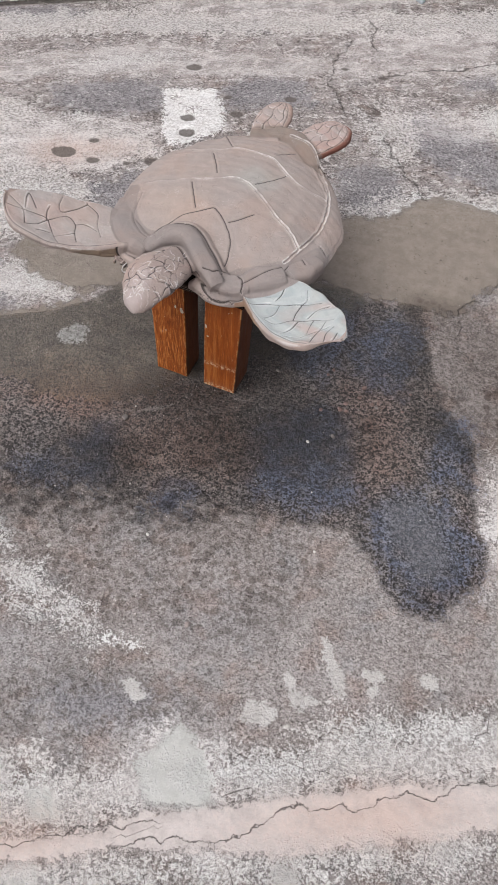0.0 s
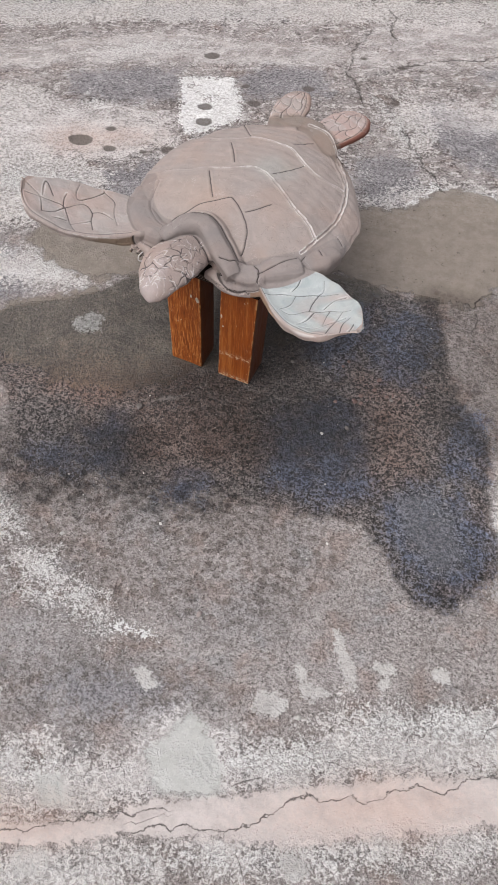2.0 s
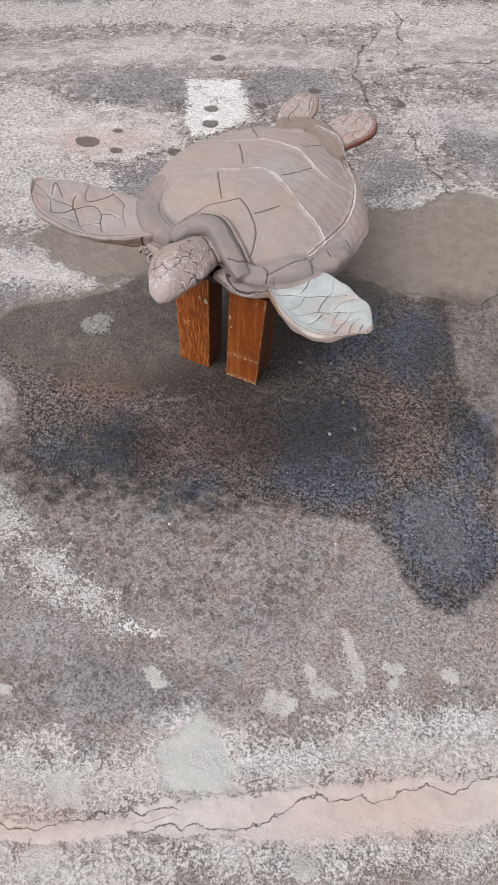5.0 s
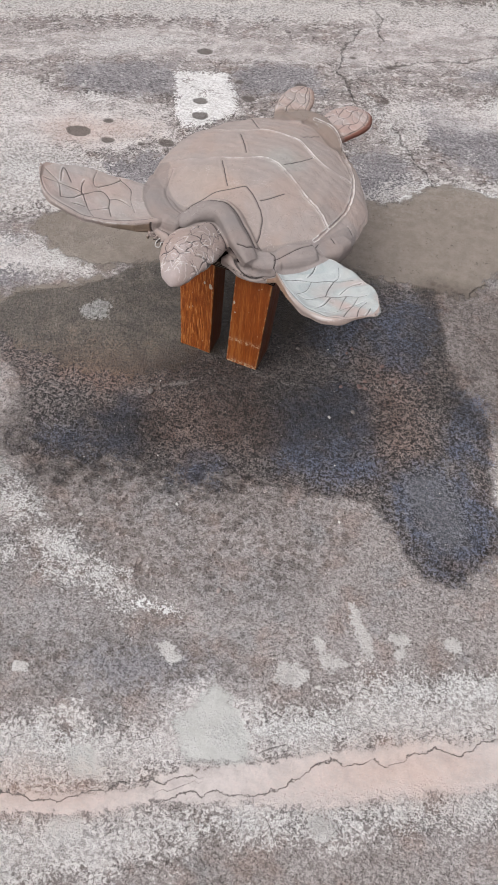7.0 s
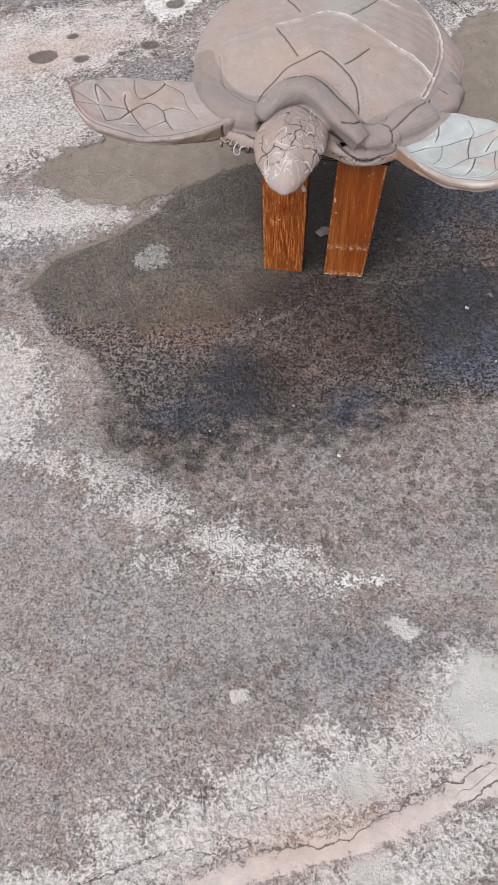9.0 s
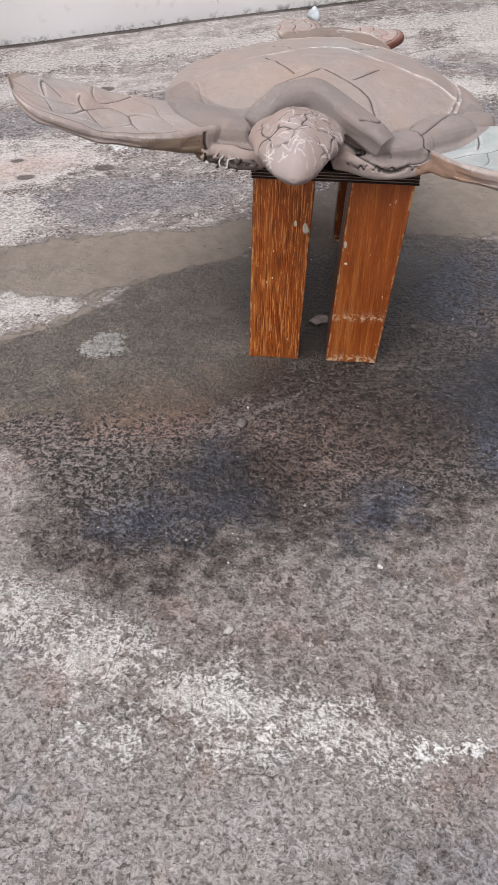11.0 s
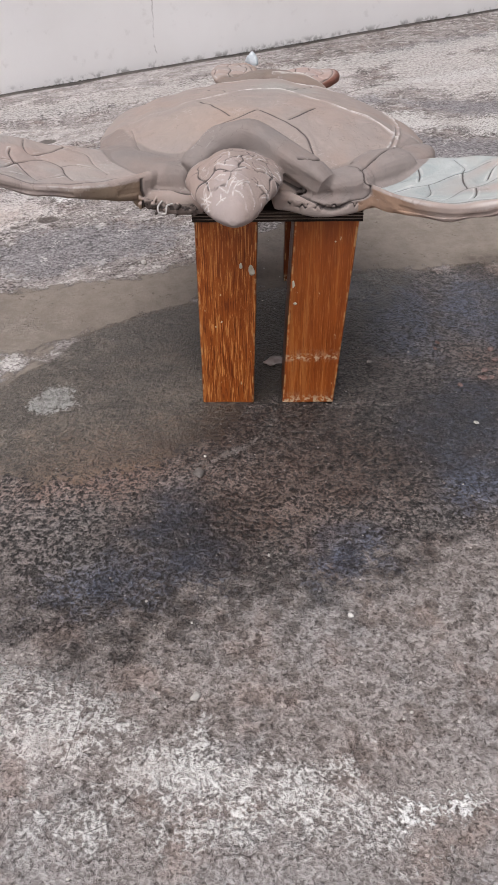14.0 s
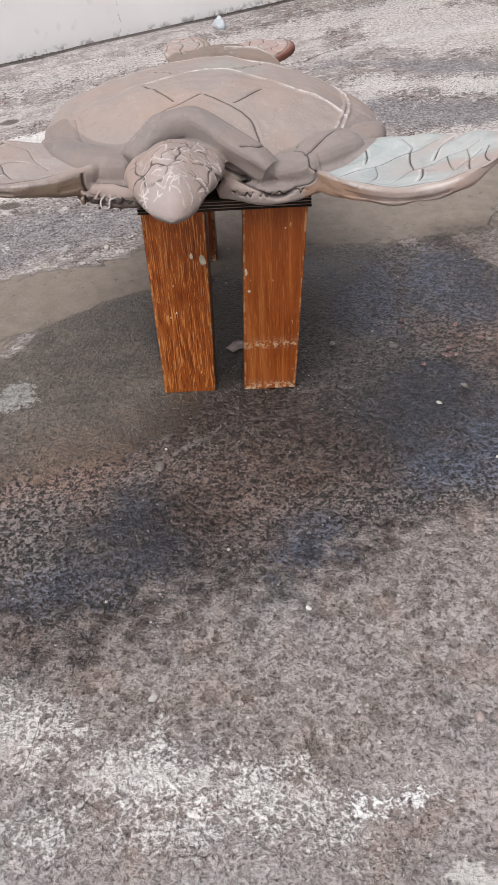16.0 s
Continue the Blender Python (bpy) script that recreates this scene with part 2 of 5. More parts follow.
    crack = s.calc("MULTIPLY", near, s.step(line, s.calc("MULTIPLY", s.step(mid, 0.35, 0.65, 0.0004, 0.0018), wider), s.calc("MULTIPLY", wider, 0.0003)))
    base = s.mix(part_of(crack, 0.65), base, (0.065, 0.055, 0.049))

    smooth = s.calc("MAXIMUM", s.calc("MULTIPLY", tan, s.step(wet, 0, 1, 0.82, 0.5)), part_of(s.calc("MAXIMUM", pale, plaster), 0.88))
    smooth = s.calc("MAXIMUM", smooth, part_of(puddle, 0.6))
    relief = s.calc("MULTIPLY_ADD", grain, 0.9, s.calc("MULTIPLY_ADD", flecks, 1.4, s.calc("MULTIPLY_ADD", pits, -0.5, part_of(curls, 0.25))))
    relief = s.calc("MULTIPLY", relief, s.calc("SUBTRACT", s.step(wet, 0, 1, 1.0, 1.7), smooth))
    relief = s.calc("SUBTRACT", relief, part_of(crack, 2.0))
    relief = s.calc("MULTIPLY_ADD", white, 0.5, relief)
    normal = s.bump(relief, 1.0, 0.0027)
    rough = s.step(wet, 0, 1, 0.92, 0.30)
    rough = s.calc("SUBTRACT", rough, part_of(puddle, 0.12))
    spec = s.calc("MULTIPLY_ADD", blue, 0.18, 0.42)
    return s.finish(base, rough, normal, spec)


def clay():
    s = Surface("hand_worked_clay")
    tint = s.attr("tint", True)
    n1, n2, n3 = s.noise(11, 4, warp=0.6), s.noise(48, 5, 0.62, warp=0.5), s.noise(260, 3)

    def toned(k):
        return s.mix(1.0, tint, k, "MULTIPLY")

    c = s.mix(s.calc("MULTIPLY", s.step(n1, 0.46, 0.66), 0.6), tint, toned((1.07, 0.98, 0.93)))
    c = s.mix(s.calc("MULTIPLY", s.step(n1, 0.50, 0.30), 0.5), c, toned((0.90, 0.94, 0.97)))
    c = s.mix(s.calc("MULTIPLY", s.step(n2, 0.50, 0.70), 0.40), c, toned((1.25, 1.23, 1.22)))
    c = s.mix(s.calc("MULTIPLY", s.step(n2, 0.48, 0.30), 0.35), c, toned((0.76, 0.75, 0.75)))
    # dark scored lines, plus the shade in clay gaps painted in
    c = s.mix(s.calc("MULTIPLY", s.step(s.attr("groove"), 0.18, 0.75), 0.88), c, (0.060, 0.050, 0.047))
    # pale scratches, and highlights on raised clay edges put into the colour
    c = s.mix(s.calc("MULTIPLY", s.attr("burr_highlight"), s.step(n2, 0.40, 0.58, 0.15, 0.9)), c, (0.70, 0.665, 0.64))
    hair = s.calc("ABSOLUTE", s.calc("SUBTRACT", s.noise(36, 3, 0.55, warp=0.7), 0.5))
    c = s.mix(s.calc("MULTIPLY", s.calc("MULTIPLY", s.step(hair, 0.012, 0.004), s.step(s.noise(19, 3), 0.53, 0.60)), 0.35), c, s.mix(1.0, c, (0.55, 0.52, 0.50), "MULTIPLY"))
    nick = s.calc("ABSOLUTE", s.calc("SUBTRACT", s.noise(29, 3, 0.55, warp=0.9), 0.5))
    c = s.mix(s.calc("MULTIPLY", s.calc("MULTIPLY", s.step(nick, 0.010, 0.003), s.step(s.noise(23, 3), 0.55, 0.62)), 0.22), c, (0.56, 0.52, 0.495))
    smear = s.noise(26, 4, 0.6, warp=1.4)
    h = s.calc("MULTIPLY_ADD", smear, 0.9, s.calc("MULTIPLY_ADD", n3, 0.18, s.calc("MULTIPLY", n2, 0.7)))
    return s.finish(c, s.step(n2, 0.3, 0.7, 0.70, 0.90), s.bump(h, 0.5, 0.004), 0.22)


def varnished_wood():
    s = Surface("varnished_orange_wood")
    long = s.scaled(s.own, 60.0, 60.0, 2.6)
    grain = s.noise(1.5, 6, 0.6, long, 0.6)
    pores = s.noise(7, 3, 0.6, s.scaled(s.own, 60.0, 60.0, 3.5))
    c = s.mix(s.step(grain, 0.3, 0.7), (0.215, 0.048, 0.009), (0.345, 0.088, 0.014))
    c = s.mix(s.calc("MULTIPLY", s.step(grain, 0.56, 0.62), 0.35), c, (0.42, 0.165, 0.045))
    streak = s.noise(3.0, 4, 0.65, s.scaled(s.own, 140.0, 140.0, 5.0))
    c = s.mix(s.calc("MULTIPLY", s.step(streak, 0.57, 0.66), 0.30), c, (0.50, 0.185, 0.042))
    c = s.mix(s.calc("MULTIPLY", s.step(streak, 0.43, 0.35), 0.30), c, (0.125, 0.030, 0.008))
    c = s.mix(s.calc("MULTIPLY", s.step(pores, 0.56, 0.68), 0.4), c, (0.075, 0.018, 0.006))
    rays = s.noise(2.2, 3, 0.6, s.scaled(s.own, 270.0, 270.0, 13.0), 0.3)
    c = s.mix(s.calc("MULTIPLY", s.attr("rays"), s.step(rays, 0.56, 0.60)), c, (0.62, 0.26, 0.075))
    c = s.mix(s.calc("MULTIPLY", s.attr("rays"), s.step(rays, 0.44, 0.40)), c, (0.115, 0.022, 0.006))
    # back legs: the shade beneath the seat is multiplied into their colour
    c = s.mix(s.attr("seat_shade"), c, s.mix(1.0, c, (0.36, 0.26, 0.30), "MULTIPLY"))
    big = s.noise(9, 4, 0.5, s.own)
    c = s.mix(s.calc("MULTIPLY", s.step(big, 0.5, 0.75), 0.5), c, (0.30, 0.075, 0.016))
    # flecks of chipped varnish and plaster
    fl = s.noise(110, 4, 0.7, s.scaled(s.own, 1.0, 1.0, 0.45))
    c = s.mix(s.calc("MULTIPLY", s.step(fl, 0.665, 0.70), 0.80), c, (0.62, 0.47, 0.27))
    worn = s.calc("MULTIPLY", s.step(s.attr("edge"), 0.5, 1.0), s.step(s.noise(60, 4, 0.6, s.own), 0.49, 0.58))
    c = s.mix(s.calc("MULTIPLY", worn, 0.55), c, (0.58, 0.36, 0.16))
    scuff = s.calc("MULTIPLY", s.attr("scuff"), s.step(s.noise(160, 5, 0.7, s.own), 0.47, 0.56))
    c = s.mix(s.calc("MULTIPLY", scuff, 0.85), c, (0.66, 0.52, 0.34))
    # shade on the side faces of the legs, put into the wood colour
    c = s.mix(s.calc("MULTIPLY", s.step(s.attr("flank_shade"), 0.5, 0.9), 0.85), c, s.mix(grain, (0.055, 0.018, 0.010), (0.135, 0.045, 0.020)))
    h = s.calc("MULTIPLY_ADD", pores, -0.6, s.calc("MULTIPLY", grain, 0.7))
    return s.finish(c, s.step(grain, 0.3, 0.7, 0.34, 0.46), s.bump(h, 0.4, 0.0015), 0.32, 0.03)


def dark_board():
    s = Surface("dark_stained_plywood")
    g = s.noise(9, 5, 0.6, s.scaled(s.own, 4.0, 40.0, 60.0))
    c = s.mix(s.step(g, 0.35, 0.7), (0.012, 0.009, 0.008), (0.040, 0.026, 0.020))
    return s.finish(c, 0.75, s.bump(g, 0.4, 0.001), 0.12)


def red_core():
    s = Surface("reddish_plywood_core")
    g = s.noise(9, 5, 0.6, s.scaled(s.own, 4.0, 40.0, 60.0))
    return s.finish(s.mix(g, (0.13, 0.09, 0.065), (0.28, 0.21, 0.16)), 0.6, s.bump(g, 0.4, 0.001), 0.4)


def wall_paint():
    s = Surface("white_wall_paint")
    a, b, d = s.noise(2.0, 5), s.noise(25, 5, 0.6), s.noise(180, 3)
    c = s.mix(s.step(a, 0.35, 0.7), (0.84, 0.815, 0.80), (0.89, 0.87, 0.86))
    c = s.mix(s.calc("MULTIPLY", s.step(b, 0.6, 0.75), 0.4), c, (0.66, 0.63, 0.61))
    c = s.mix(s.calc("MULTIPLY", s.step(s.noise(17, 3, 0.7), 0.74, 0.79), 0.7), c, (0.30, 0.27, 0.25))
    axes = s.add("ShaderNodeSeparateXYZ")
    s.put(axes.inputs[0], s.own)
    off = s.calc("ABSOLUTE", s.calc("ADD", axes.outputs[0], s.calc("MULTIPLY_ADD", s.noise(14, 4, 0.6), 0.05, 0.388)))
    split = s.calc("MULTIPLY", s.step(off, 0.0022, 0.0008), s.calc("MULTIPLY", s.step(axes.outputs[2], 0.24, 0.20), s.step(s.noise(16, 3), 0.46, 0.54)))
    c = s.mix(s.calc("MULTIPLY", split, 0.5), c, (0.36, 0.33, 0.31))
    grime = s.calc("MULTIPLY", s.step(axes.outputs[2], 0.022, 0.0), s.step(s.noise(30, 5, 0.65), 0.48, 0.60))
    c = s.mix(s.calc("MULTIPLY", grime, 0.75), c, (0.20, 0.18, 0.165))
    return s.finish(c, 0.8, s.bump(s.calc("MULTIPLY_ADD", b, 0.8, d), 0.18, 0.002), 0.3)


def stone(name, lo, hi, rough=0.8):
    s = Surface(name)
    a, b = s.noise(70, 4), s.noise(400, 3)
    c = s.mix(s.step(a, 0.35, 0.65), lo, hi)
    c = s.mix(s.calc("MULTIPLY", s.random(), 0.35), c, s.mix(1.0, c, (0.7, 0.66, 0.62), "MULTIPLY"))
    return s.finish(c, rough, s.bump(s.calc("ADD", a, b), 0.5, 0.002), 0.4)


CONCRETE, CLAY, WOOD, BOARD, CORE, PAINT = concrete(), clay(), varnished_wood(), dark_board(), red_core(), wall_paint()
PALE_STONE = stone("pale_pebble", (0.42, 0.40, 0.37), (0.66, 0.64, 0.60))
GREY_STONE = stone("grey_pebble", (0.13, 0.115, 0.105), (0.25, 0.225, 0.21))
PINK_STONE = stone("pinkish_chip", (0.19, 0.125, 0.11), (0.29, 0.205, 0.185))
MORTAR = stone("pale_mortar", (0.30, 0.25, 0.23), (0.42, 0.36, 0.335))
PLASTER = stone("dried_plaster", (0.42, 0.38, 0.29), (0.62, 0.58, 0.48))
BLUE_STONE = stone("bluish_white_stone", (0.45, 0.495, 0.53), (0.62, 0.66, 0.69))
WIRE = stone("dull_grey_wire", (0.30, 0.28, 0.26), (0.52, 0.50, 0.48), 0.4)
DIRT = stone("dark_damp_dirt", (0.035, 0.032, 0.026), (0.11, 0.10, 0.085), 0.95)


# ---- mesh shorthand ----
def mesh_of(name, verts, faces, material, smooth=False):
    me = bpy.data.meshes.new(name)
    me.from_pydata([tuple(float(c) for c in v) for v in verts], [], faces)
    me.materials.append(material)
    if smooth:
        me.polygons.foreach_set("use_smooth", [True] * len(me.polygons))
    me.update()
    return me


def part(name, bm, material, parent=None, label="", smooth=False):
    me = bpy.data.meshes.new(name)
    bm.to_mesh(me)
    bm.free()
    me.materials.append(material)
    if smooth:
        me.polygons.foreach_set("use_smooth", [True] * len(me.polygons))
    ob = new(name, me)
    ob.parent = parent
    return tagged(ob, label)


def store(me, name, values):
    me.attributes.new(name, "FLOAT", "POINT").data.foreach_set("value", np.asarray(values, np.float32))


WALL = pose(0, 1.955, 0, 0, 0, 31.7)


# ---- the ground ----
def sdf(px, py, poly):
    """Metres inside (+) or outside (-) a closed outline."""
    q = np.array(poly, float)
    best, inside = np.full(px.shape, 9.0), np.zeros(px.shape, bool)
    for (ax, ay), (bx, by) in zip(q, np.roll(q, -1, axis=0)):
        ex, ey = bx - ax, by - ay
        k = np.clip(((px - ax) * ex + (py - ay) * ey) / (ex * ex + ey * ey), 0, 1)
        best = np.minimum(best, np.hypot(px - ax - k * ex, py - ay - k * ey))
        cross = (ay > py) != (by > py)
        if ey:
            inside ^= cross & (px < ax + (py - ay) / ey * ex)
    return np.where(inside, best, -best)


def blob(px, py, x, y, rx, ry, turn=0.0):
    """The same for a rough oval."""
    c, s = math.cos(radians(turn)), math.sin(radians(turn))
    u, v = (px - x) * c + (py - y) * s, -(px - x) * s + (py - y) * c
    return (1 - np.hypot(u / rx, v / ry)) * min(rx, ry)


def stroke(px, py, pts, width):
    """Metres inside a band along a line."""
    best = np.full(px.shape, 9.0)
    for (ax, ay), (bx, by) in zip(pts, pts[1:]):
        ex, ey = bx - ax, by - ay
        k = np.clip(((px - ax) * ex + (py - ay) * ey) / (ex * ex + ey * ey), 0, 1)
        best = np.minimum(best, np.hypot(px - ax - k * ex, py - ay - k * ey))
    return width - best


def ragged(pts, seed, rounds=3, amp=0.16):
    """A line with wandering points put in between."""
    rnd = random.Random(seed)
    for _ in range(rounds):
        out = [pts[0]]
        for a, b in zip(pts, pts[1:]):
            k, d = rnd.uniform(0.4, 0.6), rnd.uniform(-amp, amp)
            out += [(a[0] + (b[0] - a[0]) * k - (b[1] - a[1]) * d, a[1] + (b[1] - a[1]) * k + (b[0] - a[0]) * d), b]
        pts = out
    return pts


CRACKS = [ragged(p, k) for k, p in enumerate((
    [(-0.35, -1.15), (0.052, -0.966), (0.173, -0.911), (0.236, -0.869), (0.317, -0.819)],
    [(0.293, -0.871), (0.38, -0.823), (0.469, -0.765), (0.489, -0.728), (0.529, -0.70), (0.544, -0.703), (0.58, -0.675),
     (0.616, -0.666), (0.638, -0.641), (0.716, -0.604), (0.737, -0.572), (0.78, -0.548), (1.1, -0.40)],
    [(-0.157, 1.564), (-0.121, 1.486), (-0.088, 1.424)],
    [(-0.170, 1.434), (-0.174, 1.404), (-0.182, 1.318), (-0.173, 1.275), (-0.165, 1.189), (-0.132, 1.164), (-0.097, 1.131), (-0.066, 1.073)],
    [(-0.014, 1.305), (0.048, 1.367), (0.118, 1.394), (0.195, 1.442), (0.343, 1.533)],
    [(0.087, 0.990), (0.131, 0.935), (0.181, 0.874), (0.238, 0.820), (0.257, 0.796)],
    [(0.52, 0.60), (0.464, 0.476), (0.455, 0.429), (0.489, 0.326), (0.544, 0.295)],
))]


def ground_axis(lo, hi, step, far):
    out = np.geomspace(0.03, far, 26)
    return np.concatenate([(lo - out)[::-1], np.arange(lo, hi, step), hi + out])


def build_ground():
    gx, gy = ground_axis(-1.5, 1.5, 0.008, 60.0), ground_axis(-1.35, 2.7, 0.008, 60.0)
    nx, ny = len(gx), len(gy)
    X, Y = (a.ravel() for a in np.meshgrid(gx, gy))
    top = lambda *fields: np.maximum.reduce(fields)
    poly = lambda *p: sdf(X, Y, p)
    oval = lambda *p: blob(X, Y, *p)
    band = lambda w, *p: stroke(X, Y, p, w)
    f = {}
    f["wet"] = poly((-0.54, -0.10), (-0.50, -0.02), (-0.42, 0.03), (-0.36, 0.08), (-0.31, 0.17), (-0.20, 0.25), (-0.10, 0.30),
                    (0.19, 0.40), (0.25, 0.385), (0.37, 0.42), (0.41, 0.34), (0.46, 0.22), (0.51, 0.15), (0.59, 0.09), (0.62, -0.03),
                    (0.645, -0.10), (0.68, -0.14), (0.685, -0.21), (0.66, -0.25), (0.64, -0.30), (0.61, -0.325), (0.55, -0.32),
                    (0.49, -0.26), (0.42, -0.21), (0.34, -0.23), (0.19, -0.27), (0.06, -0.32), (-0.08, -0.35), (-0.20, -0.42),
                    (-0.28, -0.40), (-0.33, -0.31), (-0.37, -0.24), (-0.47, -0.19))
    fade = 1 / (1 + np.exp(np.clip((Y - 0.30 * X + 0.16) / 0.03, -30, 30))) / (1 + np.exp(np.clip((X - 0.28) / 0.03, -30, 30)))
    f["damp"] = np.maximum(0.16 * fade * np.clip(1 + f["wet"] / 0.13, 0, 1), 0.30 * np.clip(0.9 + poly((0.36, 0.43), (0.50, 0.45), (0.62, 0.36), (0.66, 0.10), (0.58, 0.06), (0.46, 0.10), (0.38, 0.25)) / 0.06, 0, 1.0))
    f["damp"] = np.maximum(f["damp"], 0.17 * np.clip(0.45 + poly((0.44, 0.46), (0.60, 0.56), (0.80, 0.52), (0.86, 0.22), (0.74, 0.04), (0.58, 0.10)) / 0.10, 0, 0.66))
    f["wet"] = f["wet"] * (1 - 0.86 * fade)
    # wettest ground; the oval beneath the stool also stands for its shade
    f["soak_shade"] = top(oval(0.0, -0.05, 0.14, 0.06, 25), oval(0.17, -0.07, 0.20, 0.09, 18), oval(0.03, 0.14, 0.14, 0.17, 20), oval(-0.10, -0.24, 0.07, 0.05, 20), oval(0.20, -0.02, 0.10, 0.06, 20))
    f["blue"] = top(poly((-0.17, -0.25), (-0.13, -0.18), (-0.09, -0.22), (-0.06, -0.29), (-0.07, -0.33), (-0.12, -0.34)),
                    oval(0.075, -0.285, 0.04, 0.035, 20), oval(-0.19, -0.33, 0.08, 0.045, 15) - 0.012,
                    poly((0.16, -0.06), (0.19, -0.01), (0.26, 0.05), (0.32, 0.03), (0.37, -0.07), (0.42, -0.14), (0.35, -0.20), (0.28, -0.21), (0.21, -0.20)),
                    poly((0.42, -0.15), (0.47, -0.08), (0.58, -0.06), (0.66, -0.13), (0.68, -0.19), (0.66, -0.26), (0.60, -0.32), (0.54, -0.29), (0.48, -0.24)) - 0.01,
                    poly((0.27, 0.28), (0.32, 0.37), (0.39, 0.35), (0.41, 0.26), (0.40, 0.14), (0.33, 0.15), (0.27, 0.21)),
                    poly((0.51, 0.13), (0.56, 0.14), (0.60, -0.01), (0.53, -0.04)), poly((0.12, 0.30), (0.25, 0.38), (0.30, 0.25), (0.25, 0.10), (0.14, 0.10)) - 0.02)
    f["seam"] = top(band(0.0018, (-0.13, -0.142), (-0.073, -0.121), (-0.026, -0.078), (-0.004, -0.037)), band(0.0014, (0.065, -0.008), (0.146, -0.008), (0.216, 0.018), (0.256, 0.053), (0.298, 0.049)),
                    oval(-0.058, -0.105, 0.022, 0.006, 30), band(0.001, (0.30, 0.05), (0.36, 0.02), (0.40, -0.02)))
    f["puddle"] = top(poly((0.46, -0.12), (0.52, -0.08), (0.58, -0.12), (0.62, -0.19), (0.60, -0.25), (0.55, -0.24), (0.49, -0.19)), oval(0.12, 0.33, 0.05, 0.03))
    f["brown"] = top(poly((0.28, 0.13), (0.38, 0.16), (0.48, -0.01), (0.44, -0.11), (0.36, -0.04)), oval(0.03, -0.17, 0.14, 0.07, 20), oval(-0.22, -0.13, 0.16, 0.05, 20))
    f["mottle"] = top(poly((-0.30, -0.36), (0.10, -0.28), (0.38, -0.22), (0.42, -0.35), (0.30, -0.52), (0.05, -0.56), (-0.08, -0.56), (-0.24, -0.46)),
                      oval(0.10, -0.72, 0.22, 0.06, 20), oval(-0.75, 0.78, 0.22, 0.07, 26), oval(-0.32, 1.03, 0.17, 0.07, 24), oval(0.28, 0.98, 0.2, 0.12, 30),
                      oval(0.45, 1.02, 0.3, 0.14, 20), oval(-0.62, -0.02, 0.1, 0.16), oval(-0.95, -0.1, 0.3, 0.2), oval(-0.45, 0.52, 0.22, 0.08, 25),
                      oval(0.20, 1.75, 0.5, 0.12, 30), oval(-0.62, 1.42, 0.4, 0.10, 31), oval(0.75, 0.30, 0.18, 0.25), oval(0.9, 1.0, 0.3, 0.15, 20))
    f["lime"] = top(poly((-0.3, -1.05), (0.08, -0.83), (0.20, -0.80), (0.26, -0.72), (0.36, -0.69), (0.46, -0.63), (0.53, -0.55), (0.63, -0.52),
                         (0.74, -0.45), (1.1, -0.30), (1.1, -0.45), (0.76, -0.56), (0.53, -0.69), (0.39, -0.76), (0.24, -0.87), (-0.2, -1.1)),
                    poly((0.07, -0.99), (0.23, -0.92), (0.34, -0.86), (0.51, -0.79), (0.70, -0.68), (0.90, -0.58), (0.79, -0.68), (0.60, -0.77), (0.36, -0.89), (0.26, -1.0), (0.0, -1.15)),
                    band(0.02, (-0.62, -0.40), (-0.30, -0.49), (-0.14, -0.55), (0.07, -0.58)) - 0.012, oval(-0.58, -0.32, 0.2, 0.14, -30) - 0.03,
                    oval(-0.53, 0.10, 0.15, 0.055, 15), oval(-0.70, 0.35, 0.18, 0.14, 20), oval(-0.68, 0.60, 0.22, 0.10, 25), band(0.035, (0.12, 0.66), (0.22, 0.76), (0.43, 0.84), (0.8, 0.95)),
                    band(0.11, (-1.3, 1.0), (-0.6, 1.35), (0.2, 1.72), (0.9, 2.1)) - 0.04, poly((0.36, 1.80), (0.64, 1.88), (0.84, 1.79), (0.76, 1.46), (0.54, 1.42), (0.36, 1.54)), oval(0.46, 1.19, 0.22, 0.035, 5),
                    oval(-0.95, 0.50, 0.25, 0.2), oval(0.62, 1.16, 0.1, 0.03), oval(0.10, 1.05, 0.05, 0.13, 20), oval(0.80, 0.10, 0.14, 0.12), oval(0.70, -0.02, 0.06, 0.09))
